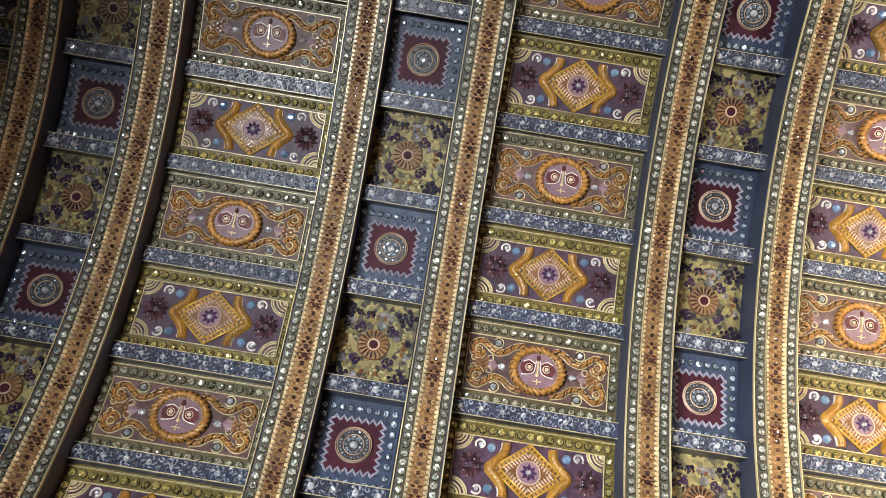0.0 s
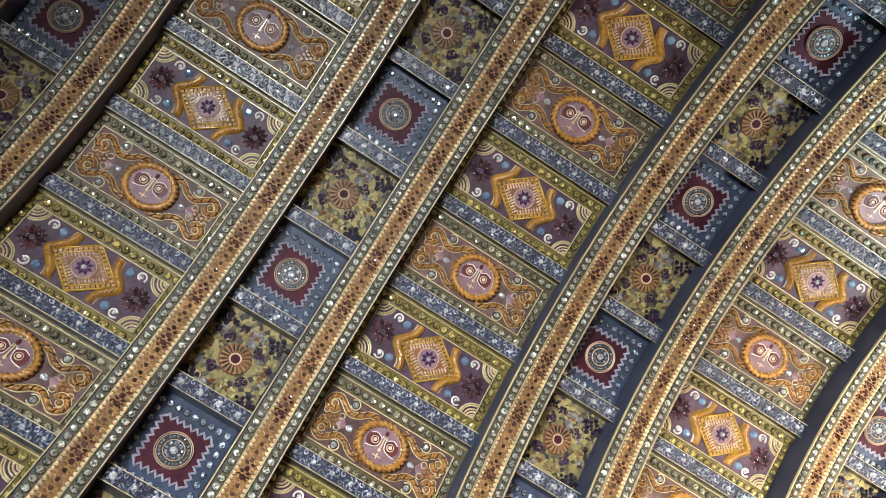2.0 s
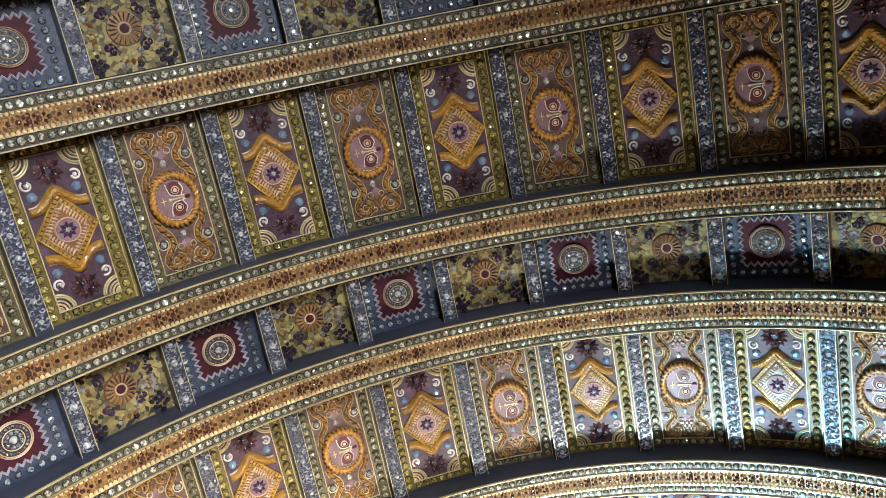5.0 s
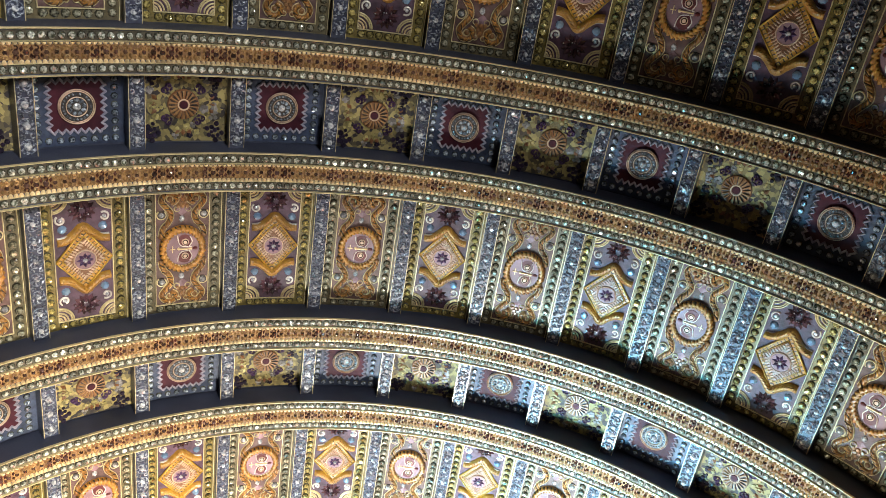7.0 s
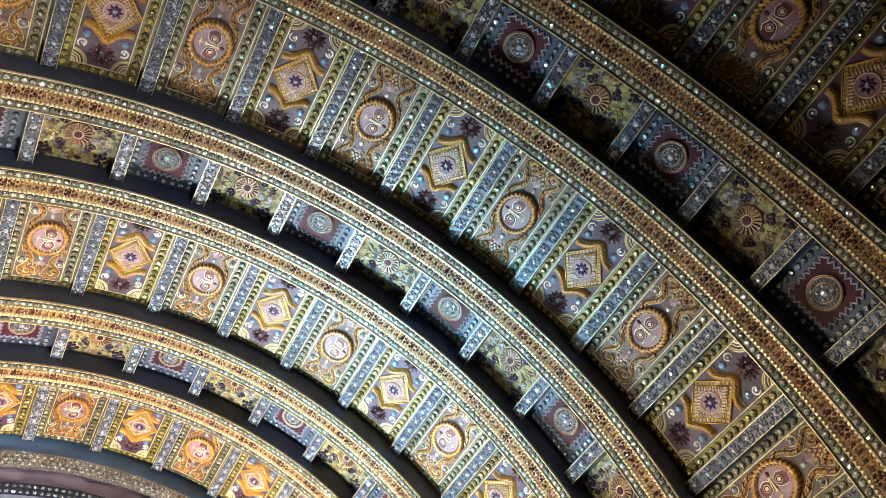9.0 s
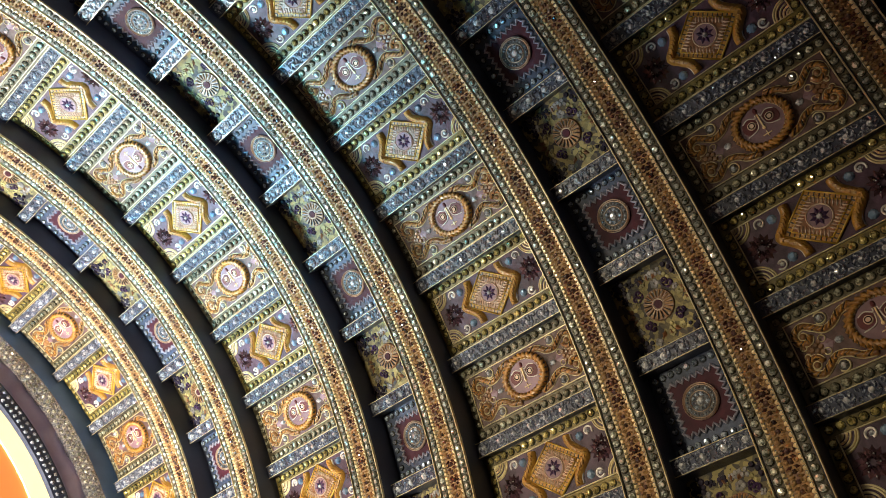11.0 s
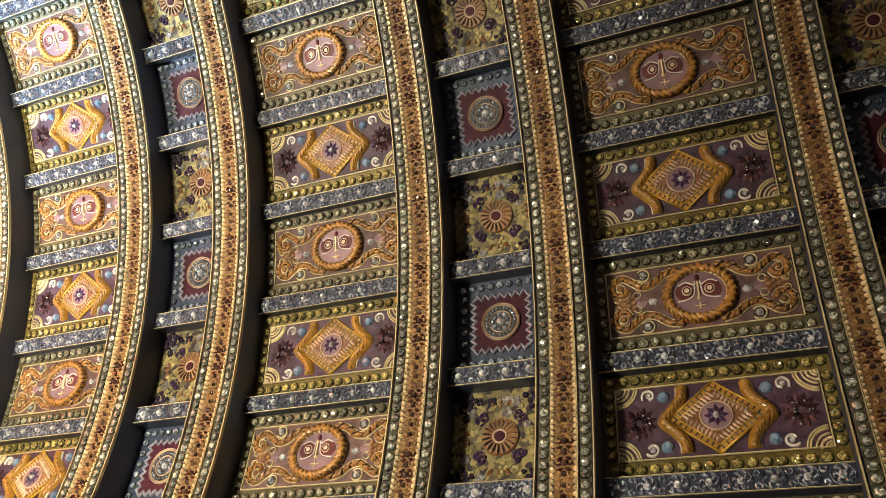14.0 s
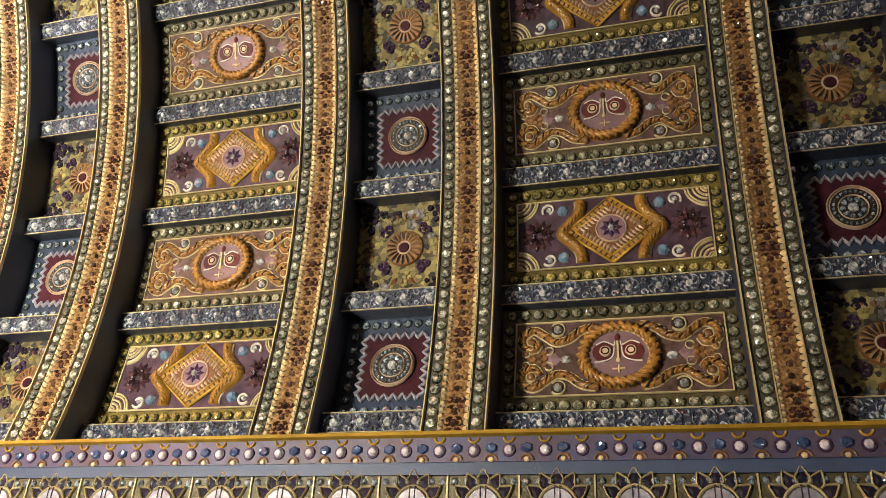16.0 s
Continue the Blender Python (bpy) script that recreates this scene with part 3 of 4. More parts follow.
def sun_panel():
    p = framed_panel("sun_panel", "mauve panel with ochre sun disc, scrolling tendrils and glass beads", MAUVE, OLIVE, OLIVEGLASS, "sun panels")
    med = part("medallion", Shape().disc(FC, 0, 0.105, 0, 0.018, 30, OVAL, 0.97).mesh("medallion", ROSE), p, "rose-lilac disc in an ochre rope ring")
    rope, notch = Shape().cord(arc(FC, 0, 0.120, 0, math.tau, 44, OVAL)[:-1], 0.0205, 0.002, 0.034, True), Shape()
    for i in range(30):
        a = math.tau * i / 30
        pts = [(FC + r * math.cos(a + t), OVAL * r * math.sin(a + t)) for r, t in ((0.104, 0.0), (0.113, 0.05), (0.127, 0.15), (0.138, 0.24))]
        rope.cord(pts, 0.0098, 0.018, 0.0195)
        a += math.pi / 30
        for pts in (((0.128, 0.16), (0.141, 0.26)), ((0.103, -0.02), (0.111, 0.04))):
            notch.cord([(FC + r * math.cos(a + t), OVAL * r * math.sin(a + t)) for r, t in pts], 0.0046, 0.014, 0.014)
    line = Shape().cord(arc(FC, 0, 0.104, 0, math.tau, 30, OVAL)[:-1], 0.0028, 0.014, 0.012, True)
    part("rope_ring", blend("rope_ring", [(rope, OCHRE), (notch, DARK), (line, CREAM)]), med, "ochre rope ring")
    for q in (-1, 1):
        wing = Shape().disc(FC + q * 0.049, -0.010, 0.039, 0.010, 0.0205, 16, 1.0, 0.98)
        boss = Shape().disc(FC + q * 0.043, -0.012, 0.022, 0.014, 0.027, 16, 1.0, 0.85)
        eye = Shape().cord(arc(FC + q * 0.043, -0.012, 0.013, 0, math.tau, 12)[:-1], 0.003, 0.026, 0.004, True)
        line = Shape().cord(wave([(FC + q * 0.010, -0.050), (FC + q * 0.014, -0.036), (FC + q * 0.045, -0.050), (FC + q * 0.074, -0.038)]), 0.0035, 0.016, 0.008)
        line.cord(wave([(FC + q * 0.012, -0.030), (FC + q * 0.018, 0.006), (FC + q * 0.040, 0.022), (FC + q * 0.080, 0.028)]), 0.0035, 0.016, 0.008)
        part("boss", blend("boss", [(boss, PALE), (wing, CRIMSON), (eye, GARNET), (line, WHITE)]), med, "pale round boss on dark red enamel")
    stem = Shape().bar(FC - 0.005, FC + 0.005, -0.050, 0.022, 0.014, 0.027, 2, 0.002).gem(FC, 0.022, 0.010, 0.008, 0.018, 7)
    stem.bar(FC - 0.022, FC + 0.022, 0.052, 0.058, 0.016, 0.023, 1, 0.001)
    stem.bar(FC - 0.003, FC + 0.003, 0.040, 0.070, 0.016, 0.023, 2, 0.001)
    part("gilt_bar", blend("gilt_bar", [(stem, SCALLOP), (Shape().gem(FC, -0.066, 0.012, 0.012, 0.014, 7, 0.4, 0, 1.4), CRIMSON)]), med)
    for q in (-1, 1):
        for k in (-1, 1):
            reach = (FU1 - FC) if q > 0 else (FC - FU0)
            f = reach / 0.319

            def pt(a, b, q=q, k=k, f=f):
                return (FC + q * a * f, k * b)

            path = wave([pt(0.062, 0.116), pt(0.112, 0.104), pt(0.150, 0.072), pt(0.192, 0.062), pt(0.226, 0.088), pt(0.262, 0.112), pt(0.297, 0.090), pt(0.296, 0.050), pt(0.262, 0.036), pt(0.245, 0.062)])
            edge = Shape()
            for side in (-1, 1):
                line = []
                for i in range(1, len(path) - 1):
                    du, dv = path[i + 1][0] - path[i - 1][0], path[i + 1][1] - path[i - 1][1]
                    d = math.hypot(du, dv)
                    line.append((path[i][0] - side * 0.0155 * dv / d, path[i][1] + side * 0.0155 * du / d))
                edge.cord(line, 0.0024, 0.003, 0.009)
            leaf, stroke = Shape(), Shape()
            for i in range(1, len(path) - 2, 2):
                (u0, v0), (u1, v1) = path[i], path[i + 2]
                o = (u0 + 0.45 * (v1 - v0), v0 - 0.45 * (u1 - u0))
                e = (u1 - 0.45 * (v1 - v0), v1 + 0.45 * (u1 - u0))
                leaf.cord([o, ((o[0] + e[0]) / 2, (o[1] + e[1]) / 2), e], 0.0060, 0.010, 0.014)
                if i % 4 == 1:
                    stroke.cord([(o[0] + 0.008 * q, o[1]), (e[0] + 0.008 * q, e[1])], 0.0034, 0.016, 0.008)
            ring_ = Shape()
            for a, b, r in ((0.270, 0.068, 0.017), (0.214, 0.030, 0.015), (0.288, 0.022, 0.013)):
                ring_.cord(arc(*pt(a, b), r, 0.0, math.tau, 12)[:-1], 0.0028, 0.003, 0.010, True)
            berry = Shape().disc(*pt(0.270, 0.068), 0.014, 0, 0.016, 12).disc(*pt(0.288, 0.022), 0.010, 0, 0.012, 10)
            part("tendril", blend("tendril", [(Shape().cord(path, 0.0150, 0.002, 0.019), TENDRIL), (edge, CREAM), (leaf, OCHRE), (stroke, DARK), (berry, TENDRIL), (ring_, CREAM)]), p, "brown-ochre leafy tendril")
            c = pt(0.186, 0.112)
            part("cup", blend("cup", [(Shape().disc(*c, 0.026, 0, 0.010, 14), DARK), (Shape().cord(arc(*c, 0.025, 0.6, 5.6, 14), 0.004, 0.004, 0.010), CREAM), (Shape().gem(*c, 0.017, 0.016, 0.008, 8, 0.45), CLEAR)]), p, "crystal in a dark cup with cream rim")
        c = FC + q * 0.178
        part("crystal_drop", Shape().gem(c, 0.004, 0.021, 0.014, 0.003, 7, 0.4, 0, 0.8).mesh("crystal_drop", CLEAR), p)
        part("fan", Shape().petal(c + q * 0.012, 0, 0.0 if q > 0 else math.pi, 0.080, 0.085, 0.003, 0.006).mesh("fan", ROSE), p, "lilac fan leaf")
        c = FC + q * 0.245
        s = Shape()
        for i in range(4):
            for k in range(3 if i % 2 else 2):
                s.disc(c + q * (0.066 - 0.019 * i), (k - (1.0 if i % 2 else 0.5)) * 0.024, 0.0145, 0.003, 0.008 + 0.002 * i, 10, 0.9, 0.6)
        part("scale_tuft", s.mesh("scale_tuft", TENDRIL), p, "brown tuft of overlapping scales")
    return p


def diamond_panel():
    p = framed_panel("diamond_panel", "dusky purple panel with gilt diamond, amber brackets and corner fans", PURPLE, YOLIVE, AMBER, "diamond panels")
    du, dv = 0.174, 0.141

    def lozenge(name, q, w0, w1, mat, parent, label=""):
        s = Shape()
        pts = [(-1, 0), (0, -1), (1, 0), (0, 1)]
        verts = [(FC + a * du * q, b * dv * q, w0) for a, b in pts] + [(FC + a * du * (q - 0.03), b * dv * (q - 0.03), w1) for a, b in pts]
        s.add(verts, [(i, (i + 1) % 4, 4 + (i + 1) % 4, 4 + i) for i in range(4)] + [(4, 5, 6, 7)])
        return part(name, s.mesh(name, mat), parent, label)

    base = lozenge("diamond", 1.0, 0, 0.012, AMBERSTUCCO, p, "gilt diamond with dark notches")
    n = 9
    notch, hatch, rim = Shape(), Shape(), Shape()
    for a in ((1, 1), (-1, 1), (-1, -1), (1, -1)):
        cu, cv = a
        nu, nv = cu * dv, cv * du
        d = math.hypot(nu, nv)
        nu, nv = nu / d, nv / d
        for i in range(n):
            t = (i + 0.5) / n
            u, v = FC + cu * du * t * 0.88, cv * dv * (1 - t) * 0.88
            notch.cord([(u - nu * 0.012, v - nv * 0.012), (u + nu * 0.012, v + nv * 0.012)], 0.0042, 0.010, 0.004)
            u, v = FC + cu * du * t * 0.62, cv * dv * (1 - t) * 0.62
            hatch.petal(u - nu * 0.017, v - nv * 0.017, math.atan2(nv, nu) + 0.2, 0.040, 0.016, 0.018, 0.009)
        for q in (0.985, 0.765):
            rim.cord([(FC + cu * du * q, 0), (FC, cv * dv * q)], 0.0045, 0.010, 0.009)
    part("gilt_rim", blend("gilt_rim", [(rim, GOLD), (notch, DARK)]), base, "gilt rims with dark notches")
    lozenge("inner_diamond", 0.75, 0.012, 0.020, FLOWER, base, "pink-brown inner diamond")
    part("ribbed_edging", hatch.mesh("ribbed_edging", PALE), base, "cream ribbed edging")
    disc = part("flower_disc", Shape().disc(FC, 0, 0.056, 0.014, 0.026, 24).mesh("flower_disc", ROSE), p, "pink disc with violet flower")
    part("disc_rim", Shape().cord(arc(FC, 0, 0.055, 0, math.tau, 24)[:-1], 0.0042, 0.020, 0.009, True).mesh("disc_rim", PALE), disc)
    s = Shape()
    for i in range(8):
        a = math.tau * i / 8
        s.petal(FC + 0.008 * math.cos(a), 0.008 * math.sin(a), a, 0.036, 0.021, 0.026, 0.008)
    part("flower", s.mesh("flower", VIOLET), disc, "violet eight-petalled flower")
    part("flower_eye", Shape().gem(FC, 0, 0.014, 0.011, 0.028, 7).mesh("flower_eye", CLEAR), disc)
    for q in (-1, 1):
        reach = (FU1 - FC) if q > 0 else (FC - FU0)
        f = reach / 0.319

        def pt(a, b, q=q, f=f):
            return (FC + q * a * f, b)

        path = wave([pt(0.101, -0.127), pt(0.103, -0.096), pt(0.117, -0.064), pt(0.141, -0.034), pt(0.168, 0.0), pt(0.141, 0.034), pt(0.117, 0.064), pt(0.103, 0.096), pt(0.101, 0.127)], 4)
        out = [(u + q * 0.021, v * 1.0) for u, v in path[:9]]
        groove = Shape()
        for i in range(2, len(path) - 2, 2):
            (u0, v0), (u1, v1) = path[i], path[i + 2] if i + 2 < len(path) else path[-1]
            groove.cord([(u0 + 0.5 * (v1 - v0), v0 - 0.5 * (u1 - u0)), (u0, v0), (u1 - 0.5 * (v1 - v0), v1 + 0.5 * (u1 - u0))], 0.0045, 0.020, 0.017)
        line = Shape().cord(out, 0.004, 0.004, 0.012).cord([(u, -v) for u, v in out], 0.004, 0.004, 0.012)
        part("bracket", blend("bracket", [(Shape().cord(path, 0.024, 0.002, 0.032), AMBERSTUCCO), (groove, OCHRE), (line, WHITE)]), p, "amber wavy bracket")
        for k in (-1, 1):
            c = pt(0.162, k * 0.098)
            part("blue_stone", Shape().gem(*c, 0.024, 0.018, 0.004, 9, 0.45).mesh("blue_stone", BLUEGLASS), p, "round blue glass stone")
            c = pt(0.210, k * 0.106)
            cu = Shape().cord(curl(*c, 0.026, 0.6 if q > 0 else math.pi - 0.6, 0.85 * k * q, 16, 0.55), 0.0055, 0.003, 0.011)
            part("curl", blend("curl", [(cu, WHITE), (Shape().gem(*c, 0.012, 0.012, 0.004, 7), CLEAR)]), p, "white beaded curl")
            corner = (FU1 if q > 0 else FU0, k * FV)
            a0 = {(1, 1): math.pi, (1, -1): math.pi / 2, (-1, 1): -math.pi / 2, (-1, -1): 0.0}[(q, k)]
            fan = Shape()
            for r in (0.080, 0.070, 0.052, 0.022, 0.012):
                fan.cord(arc(*corner, r, a0 + 0.05, a0 + math.pi / 2 - 0.05, 9), 0.0046, 0.003, 0.010)
            dots = Shape()
            for i in range(9):
                a = a0 + 0.10 + (math.pi / 2 - 0.20) * i / 8
                dots.gem(corner[0] + 0.037 * math.cos(a), corner[1] + 0.037 * math.sin(a), 0.006, 0.006, 0.004, 5)
            part("corner_fan", blend("corner_fan", [(fan, CREAM), (dots, SCALLOP)]), p, "cream quarter-round fan")
        c = pt(0.248, 0.0)
        s = Shape()
        for rr, w0, m in ((0.060, 0.003, 13), (0.036, 0.010, 9)):
            for i in range(m):
                a = math.tau * i / m
                s.petal(c[0] + 0.3 * rr * math.cos(a), c[1] + 0.36 * rr * math.sin(a), a, rr * 0.85, rr * 0.56, w0, 0.014)
        petals, s = s, Shape()
        rnd = random.Random(8)
        for i in range(6):
            a, d = rnd.random() * math.tau, rnd.uniform(0.01, 0.05)
            s.gem(c[0] + d * math.cos(a), c[1] + d * 1.2 * math.sin(a), 0.0045, 0.006, 0.016, 5)
        part("leaf_rosette", blend("leaf_rosette", [(petals, LEAF), (s, CLEAR)]), p, "dark aubergine leaf rosette")
    return p


# ---- slim panels ----
def slim_base(name, label, ground, group):
    p = thing(name, label, "ceiling panel", group)
    part("field", Shape().bar(SLIM0, SLIM1, -OV - 0.012, OV + 0.012, -0.012, 0.0, 4).mesh("field", ground), p)
    return p


def zigzag_panel():
    p = slim_base("wheel_panel", "dark teal panel with maroon square, zigzag edge and jewelled wheel", TEAL, "wheel panels")
    rnd = random.Random(4)
    s = Shape()
    for v in (-0.176, 0.176):
        for i in range(9):
            s.gem(SLIM0 + 0.03 + (SLIM1 - SLIM0 - 0.06) * i / 8, v, 0.019, 0.014, 0, 7, 0.5, rnd.random() * 6)
    for u in (-0.168, 0.168):
        for i in range(6):
            s.gem(u, -0.13 + 0.26 * i / 5, 0.019, 0.014, 0, 7, 0.5, rnd.random() * 6)
    tagged(part("beading", beads("beading", s, 7, TEALGLASS), p, "dark teal glass beads"), kind="stuff")
    q = 0.122
    part("maroon_square", Shape().bar(-q, q, -q, q, 0, 0.006, 2).mesh("maroon_square", MAROON), p, "maroon square")
    z = []
    n = 7
    for side in range(4):
        for i in range(n * 2):
            t = -1 + 2 * i / (n * 2)
            o = q + (0.014 if i % 2 else -0.010)
            a, b = t * q, -o
            for _ in range(side):
                a, b = -b, a
            z.append((a, b))
    part("zigzag", Shape().cord(wave(z + z[:1], 2)[:-1], 0.0066, 0.003, 0.012, True).mesh("zigzag", LILAC), p, "lilac-white zigzag edging")
    wheel = part("wheel", Shape().disc(0, 0, 0.082, 0.004, 0.016, 28).mesh("wheel", DARK), p, "jewelled wheel with gilt rings")
    s = Shape()
    for r, h in ((0.084, 0.014), (0.076, 0.012), (0.048, 0.014)):
        s.cord(arc(0, 0, r, 0, math.tau, 26)[:-1], 0.0028, 0.012, h - 0.003, True)
    part("gilt_ring", s.mesh("gilt_ring", PALE), wheel)
    s = Shape()
    for r, n, g in ((0.063, 24, 0.0068), (0.034, 9, 0.012)):
        for i in range(n):
            s.gem(r * math.cos(math.tau * i / n), r * math.sin(math.tau * i / n), g, 0.009, 0.015, 6)
    tagged(part("crystal_ring", s.mesh("crystal_ring", TEALGLASS), wheel), kind="stuff")
    part("hub", Shape().gem(0, 0, 0.020, 0.014, 0.015, 8).mesh("hub", CLEAR), wheel, "clear crystal hub")
    return p


def mosaic_panel():
    p = slim_base("sunflower_panel", "olive mosaic panel with brown sunflower and dark corner leaves", MOSAIC, "sunflower panels")
    head = part("sunflower", Shape().disc(0, 0, 0.080, 0, 0.010, 30, 1, 0.95).mesh("sunflower", FLOWER), p, "brown sunflower with dark rays")
    s, marks, n = Shape(), [], 72
    for q, h in ((0.030, 0.3), (0.042, 1.0), (0.062, 1.0), (0.074, 0.4)):
        s.v += [(q * math.cos(math.tau * i / n), q * math.sin(math.tau * i / n), 0.009 + 0.008 * h * (1 if i % 4 in (0, 1) else 0.15)) for i in range(n)]
    for k in range(3):
        for i in range(n):
            s.f.append((k * n + i, k * n + (i + 1) % n, k * n + n + (i + 1) % n, k * n + n + i))
            marks.append(RAY if i % 4 in (0, 3) else DARK)
    part("fluted_ray_ring", paint(s, "fluted_ray_ring", marks), head, "brown rays with dark flutes")
    part("pale_ring", Shape().cord(arc(0, 0, 0.027, 0, math.tau, 18)[:-1], 0.0045, 0.008, 0.009, True).mesh("pale_ring", PALE), head)
    part("hub", Shape().disc(0, 0, 0.022, 0.008, 0.016, 14).mesh("hub", MAROON), head)
    rnd = random.Random(11)
    for k in range(4):
        a = math.pi / 4 + k * math.pi / 2
        c, s_ = math.cos(a), math.sin(a)
        s = Shape()
        for o in (-1, 1):
            hub = (0.118 * c - o * 0.016 * s_, 0.118 * s_ + o * 0.016 * c)
            s.cord(curl(*hub, 0.017, a + math.pi + o * 0.7, o * 0.85, 12, 0.45), 0.0058, 0.001, 0.010)
            s.gem(*hub, 0.0065, 0.008, 0.001, 6)
            s.petal(0.092 * c, 0.092 * s_, a + o * 1.2, 0.030, 0.016, 0.001, 0.009)
        part("twin_curl", s.mesh("twin_curl", VIOLET), p, "dark violet pair of curls")
        s = Shape()
        cu, cv = 0.150 * (1 if c > 0 else -1), 0.160 * (1 if s_ > 0 else -1)
        for i in range(11):
            b, d = math.tau * i / 11 * 2.4, 0.014 + 0.004 * i
            s.disc(cu + d * math.cos(b), cv + 0.8 * d * math.sin(b), rnd.uniform(0.010, 0.017), 0.001, 0.006 + 0.0006 * i, 9, 1.0, 0.75)
        part("corner_leaf", s.mesh("corner_leaf", INK), p, "dark navy corner leaves")
    for i in range(4):
        a = i * math.pi / 2
        s = Shape()
        for o in (-0.75, 0.0, 0.75):
            s.petal(0.130 * math.cos(a) - 0.03 * o * math.sin(a), 0.128 * math.sin(a) + 0.02 * o * math.cos(a), a + o, 0.042, 0.026, 0.001, 0.009)
        part("side_leaf", s.mesh("side_leaf", FLOWER), p, "reddish-brown leaf tuft")
    s, t, d = Shape(), Shape(), Shape()
    for i in range(52):
        u, v = rnd.uniform(SLIM0 + 0.025, SLIM1 - 0.025), rnd.uniform(-0.18, 0.18)
        if math.hypot(u, v) < 0.106:
            continue
        turn, size, lobes = rnd.random() * 6.3, rnd.uniform(0.008, 0.0125), rnd.choice((3, 4, 5))
        for k in range(lobes):
            b = turn + math.tau * k / lobes
            (s, t, t, s, t, d)[i % 6].disc(u + 1.1 * size * math.cos(b), v + 1.1 * size * math.sin(b), size, 0.0005, 0.004 + 0.00005 * i, 8, 1.0, 0.7)
    tagged(part("olive_inlay", blend("olive_inlay", [(s, FLAKE), (d, INK)]), p), kind="stuff")
    tagged(part("yellow_inlay", t.mesh("yellow_inlay", YFLAKE), p), kind="stuff")
    return p


suns, diamonds, wheels, mosaics = sun_panel(), diamond_panel(), zigzag_panel(), mosaic_panel()
for k in BAYS:
    for row in range(FIRST, LAST + 1):
        if k < 0 and row < -8:
            continue
        west = row > -6.5
        even = (row + k) % 2 == 0
        place(diamonds if even else suns, on_vault(k, row - 0.012, west), used)
        if k < 4:
            place(mosaics if even else wheels, on_vault(k + 0.4985, row - 0.012, west), used)

# ---- cornice and frieze along both springings ----
EDGE_X, TOP_Z = 2.690, ZC - 0.690


def run(profile, y0, y1, mat, name, sign):
    """A moulding: a closed profile of (x, z) drawn along the hall."""
    s = Shape()
    n = len(profile)
    s.add([(sign * x, y, z) for y in (y0, y1) for x, z in profile], [(i, (i + 1) % n, n + (i + 1) % n, n + i) for i in range(n)] + [tuple(range(n)), tuple(range(2 * n - 1, n - 1, -1))])
    return s.mesh(name, mat, False)


def rect(x0, x1, z0, z1):
    return [(x0, z0), (x1, z0), (x1, z1), (x0, z1)]


def flat_gem(name, mat, r, h, n=8, squash=1.0, sign=1):
    """A stone whose back lies on a wall and whose front looks into the hall."""
    s = Shape().gem(0, 0, r, h, 0, n, 0.5, 0.2, squash)
    s.v = [(-sign * w, u, v) for u, v, w in s.v]
    return s.mesh(name, mat, False)


def flat_shape(s, mat, name, sign):
    s.v = [(-sign * w, u, v) for u, v, w in s.v]
    return s.mesh(name, mat, False)


def cornice(sign):
    c = thing("cornice", "gilt-edged cornice with violet band of white stones", "cornice", "cornices")
    y0, y1 = BACK_Y, END_Y
    part("shelf", run(rect(EDGE_X + 0.012, SPRING_X + 0.02, TOP_Z - 0.08, TOP_Z + 0.005), y0, y1, NAVY, "shelf", sign), c)
    part("gilt_edge", run([(EDGE_X - 0.008, TOP_Z - 0.003), (EDGE_X + 0.02, TOP_Z - 0.010), (EDGE_X + 0.05, TOP_Z + 0.010), (EDGE_X - 0.003, TOP_Z + 0.009)], y0, y1, GOLD, "gilt_edge", sign), c, "yellow gilt top edge")
    part("violet_band", run(rect(EDGE_X + 0.002, EDGE_X + 0.03, TOP_Z - 0.086, TOP_Z - 0.012), y0, y1, INDIGO, "violet_band", sign), c, "indigo and violet band")
    part("fascia", run(rect(EDGE_X + 0.012, EDGE_X + 0.05, TOP_Z - 0.122, TOP_Z - 0.085), y0, y1, FASCIA, "fascia", sign), c, "plain dull blue fascia")
    stone, cup = flat_gem("white_stone", MILK, 0.0150, 0.010, 9, 1.0, sign), flat_shape(Shape().disc(0, 0, 0.021, 0, 0.005, 14), VIOLET, "cup", sign)
    arch = flat_shape(Shape().cord(arc(0, 0, 0.019, 0.1, math.pi - 0.1, 10), 0.0035, 0, 0.005), TENDRIL, "arch", sign)
    blue = flat_shape(Shape().gem(0, 0, 0.021, 0.008, 0, 6, 0.7, 0.5, 0.8), DEEPBLUE, "blue_stone", sign)
    pale = flat_gem("pale_stone", SCALLOP, 0.0095, 0.006, 8, 0.9, sign)
    hang = flat_shape(Shape().cord(arc(0, 0, 0.016, math.pi + 0.1, math.tau - 0.1, 8), 0.004, 0, 0.007), GOLD, "loop", sign)
    x = sign * (EDGE_X + 0.001)
    n = 62 if sign > 0 else 0     # the west side stays plain
    step = 0.1085
    for i in range(n):
        y = y0 + 1.2 + step * i
        if y > y1 - 0.1:
            break
        a = part("cup", cup, c, "", Matrix.Translation((x, y, TOP_Z - 0.053)))
        part("white_stone", stone, a, "white round stone", Matrix.Translation((-sign * 0.004, 0, 0)))
        part("blue_stone", blue, c, "", Matrix.Translation((x, y + step / 2, TOP_Z - 0.046)))
        part("arch", arch, c, "", Matrix.Translation((x, y + step / 2, TOP_Z - 0.085)))
        part("pale_stone", pale, c, "", Matrix.Translation((x, y + step / 2, TOP_Z - 0.080)))
        part("loop", hang, c, "", Matrix.Translation((x, y, TOP_Z - 0.013)))
    return c


cornice(1)
cornice(-1)

FRIEZE_X = EDGE_X + 0.028


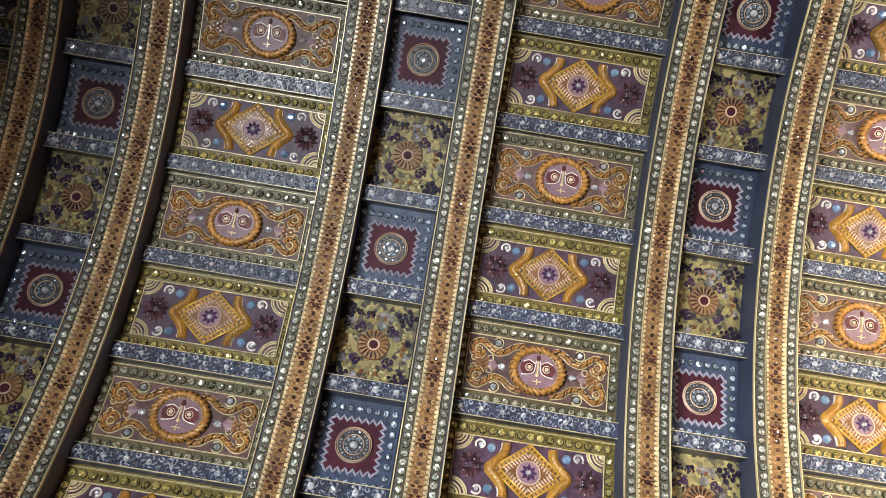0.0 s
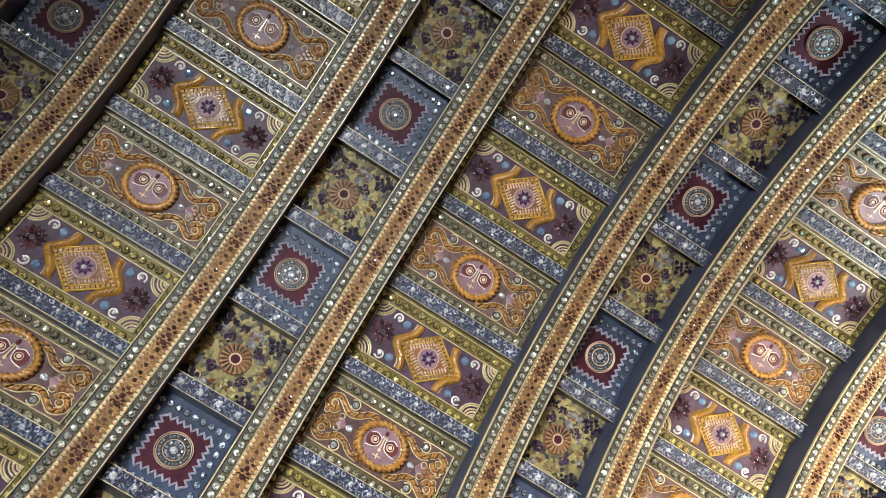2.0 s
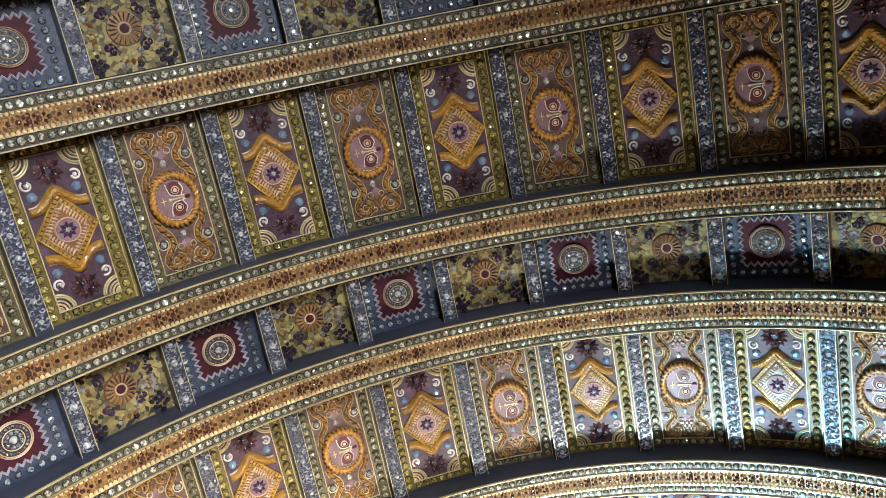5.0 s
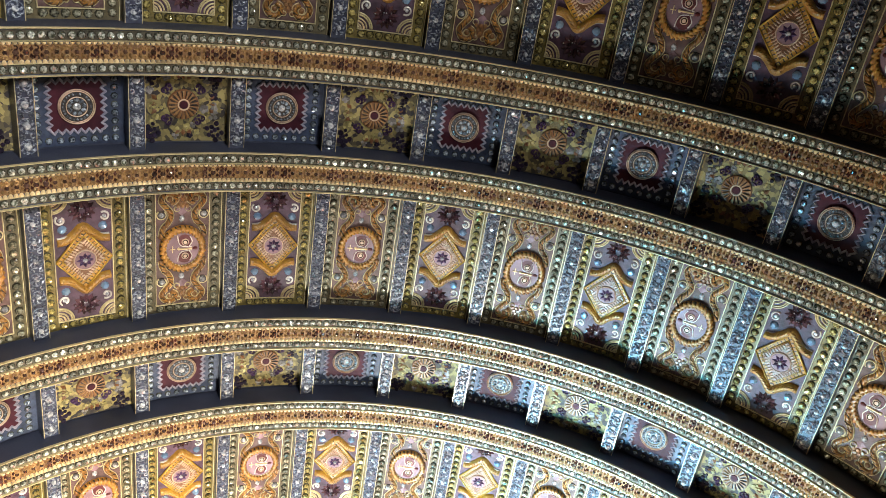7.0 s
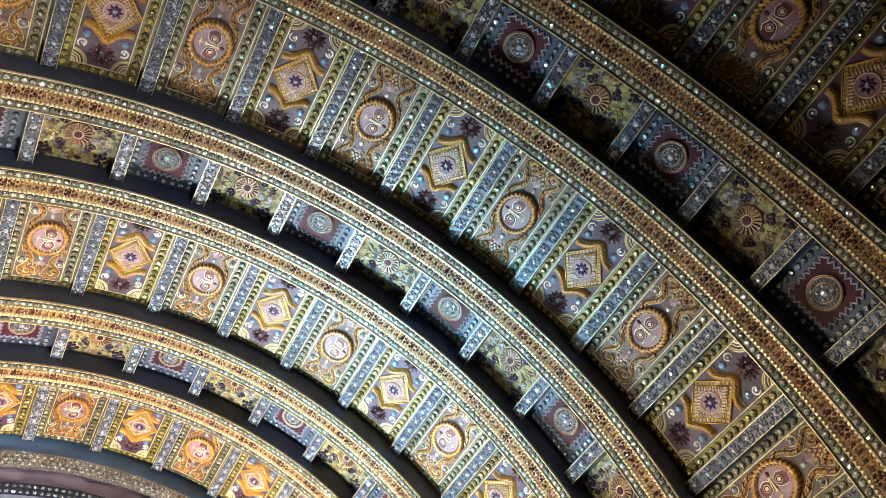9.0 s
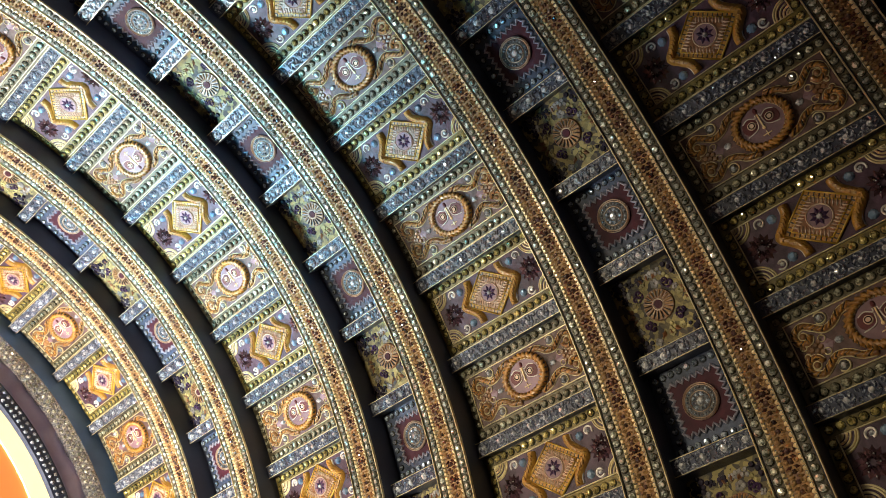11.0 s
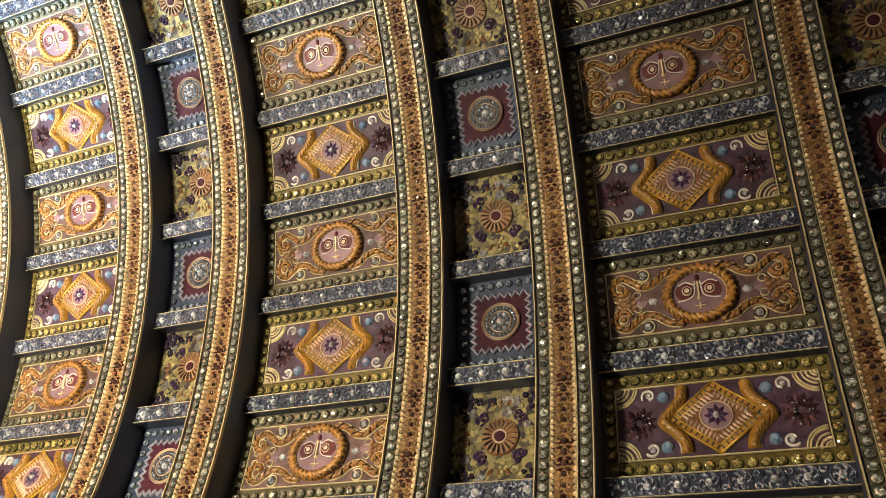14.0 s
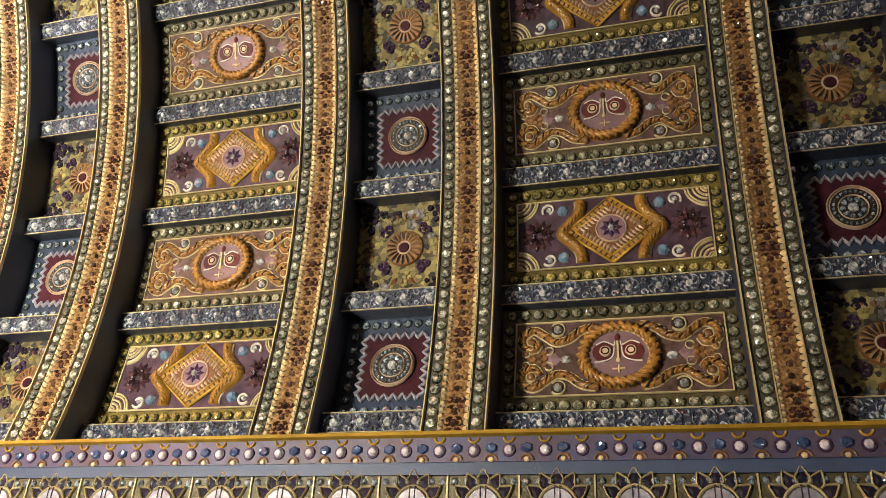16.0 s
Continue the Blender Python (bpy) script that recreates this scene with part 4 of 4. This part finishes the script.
def frieze_panel():
    p = thing("frieze_panel", "olive frieze panel with pale disc in a gilt lotus ring", "frieze panel", "frieze panels")
    h, w = 0.30, 0.220
    zc = -0.098
    part("ground", flat_shape(Shape().bar(-w / 2, w / 2, -h, 0, -0.004, 0.006, 1), OLIVE, "ground", 1), p)
    part("edge_line", flat_shape(Shape().bar(-w / 2, -w / 2 + 0.005, -h, 0, 0.005, 0.012, 1), CREAM, "edge_line", 1), p)
    part("disc", flat_shape(Shape().disc(0, zc, 0.054, 0.004, 0.020, 26, 1.15, 0.93), LILAC, "disc", 1), p, "pale lilac plain disc")
    part("gilt_ring", flat_shape(Shape().cord(arc(0, zc, 0.059, 0, math.tau, 28, 1.15)[:-1], 0.005, 0.006, 0.012, True), CREAM, "gilt_ring", 1), p)
    s, d = Shape(), Shape()
    for i in range(13):
        a = math.pi / 2 + math.tau * i / 13
        c_, s_ = math.cos(a), math.sin(a)
        u, v = 0.062 * c_, zc + 0.072 * s_
        rim = [(u + x * c_ - y * s_, v + x * s_ + y * c_) for x, y in wave([(0.0, -0.017), (0.014, -0.0185), (0.028, -0.011), (0.043, 0.0), (0.028, 0.011), (0.014, 0.0185), (0.0, 0.017)], 3)]
        d.add([(*p_, 0.008) for p_ in rim] + [(u + 0.016 * c_, v + 0.016 * s_, 0.013)], [(k, k + 1, len(rim)) for k in range(len(rim) - 1)] + [(len(rim) - 1, 0, len(rim))])
        s.cord(rim, 0.0034, 0.008, 0.012)
    part("petal", flat_shape(d, INK, "petal", 1), p, "dark petals")
    part("petal_outline", flat_shape(s, CREAM, "petal_outline", 1), p)
    b = Shape()
    for i in range(6):
        b.gem(-w / 2 + w * (i + 0.5) / 6, -0.018, 0.013, 0.010, 0.005, 7)
    part("beading", flat_shape(b, TEALGLASS, "beading", 1), p)
    for u in (-0.010, 0.006):
        part("stroke", flat_shape(Shape().bar(u, u + 0.004, zc + 0.012, zc + 0.066, 0.018, 0.023, 1, 0.001), VIOLET, "stroke", 1), p, "thin dark upright stroke")
    return p


fp = frieze_panel()
for i in range(38):
    y = BACK_Y + 0.8 + 0.220 * i
    if y < END_Y - 0.15:
        place(fp, Matrix.Translation((FRIEZE_X, y, TOP_Z - 0.123)), used)

# ---- the far end: arch, cloth, alcove lit by emission ----
end = thing("end_arch", "blue end arch with silver crystal band and dark beaded rim", "arch")
part("blue_face", ring(0.70 * R + 0.42, R + 0.3, END_Y, END_Y + 0.25, material("blue_paint", (0.15, 0.28, 0.56), 0.5, 0.0, (0.10, 0.20, 0.42), 5, 0.6, 0.2), "blue_face", 2.2), end, "deep blue painted face")
part("silver_band", ring(0.900 * R, 0.946 * R, END_Y - 0.035, END_Y + 0.01, SILVER, "silver_band", 2.2), end, "silver band")
s = Shape()
for r in (0.911, 0.923, 0.935):
    n = 220
    for i in range(n):
        t = -1.9 + 3.8 * (i + (0.5 if r == 0.923 else 0)) / n
        g = Shape().gem(0, 0, 0.017, 0.014, 0, 6)
        s.add([((r * R + v) * math.sin(t) + u * math.cos(t), END_Y - 0.034 - w, ZC + (r * R + v) * math.cos(t) - u * math.sin(t)) for u, v, w in g.v], g.f)
tagged(part("crystal_inlay", s.mesh("crystal_inlay", BEAD, False), end, "rows of cut crystals"), kind="stuff")


def cloth_ring():
    """Gathered cloth, in soft radial folds."""
    s = Shape()
    n = 260
    for i in range(n + 1):
        t = -1.9 + 3.8 * i / n
        for r in (0.850, 0.866, 0.884, 0.902):
            y = END_Y - 0.012 - 0.012 * math.sin(i * 0.55 + r * 40) - 0.006 * math.sin(i * 1.7)
            s.v.append((r * R * math.sin(t), y, ZC + r * R * math.cos(t)))
    s.f = [(4 * i + a, 4 * i + a + 1, 4 * i + a + 5, 4 * i + a + 4) for i in range(n) for a in range(3)]
    me = s.mesh("gathered_cloth", CLOTH, False, smooth=True)
    return me


drape = tagged(new("gathered_cloth", cloth_ring()), "gathered mauve cloth hung round the end arch", "cloth")
solid = drape.modifiers.new("thickness", "SOLIDIFY")
solid.thickness = 0.006
part("dark_rim", ring(0.818 * R, 0.852 * R, END_Y - 0.05, END_Y + 0.02, TEAL, "dark_rim", 2.2), end, "dark beaded rim")
s = Shape()
for i in range(200):
    t = -1.9 + 3.8 * (i + 0.5) / 200
    for r in (0.828, 0.843):
        g = Shape().gem(0, 0, 0.017, 0.012, 0, 6)
        s.add([((r * R + v) * math.sin(t) + u * math.cos(t), END_Y - 0.049 - w, ZC + (r * R + v) * math.cos(t) - u * math.sin(t)) for u, v, w in g.v], g.f)
tagged(part("beading", s.mesh("beading", TEALGLASS, False), end, "grey glass beads"), kind="stuff")
alcove = thing("alcove", "alcove with a yellow rim and orange panel, their lit look given by emission", "alcove")
part("yellow_rim", ring(0.775 * R, 0.818 * R, END_Y + 0.0, END_Y + 0.05, GLOW_YELLOW, "yellow_rim", 2.2), alcove, "bright yellow rim, its lit look given by emission")
part("orange_panel", ring(0.56 * R, 0.777 * R, END_Y + 0.02, END_Y + 0.06, GLOW_ORANGE, "orange_panel", 1.75), alcove, "orange back panel, its lit look given by emission")
setting("wall_north", block(-3.4, 3.4, END_Y + 1.3, END_Y + 1.6, 0, ZC + R + 0.3).mesh("wall", PLASTER, False), "plain wall behind the end arch", "wall")
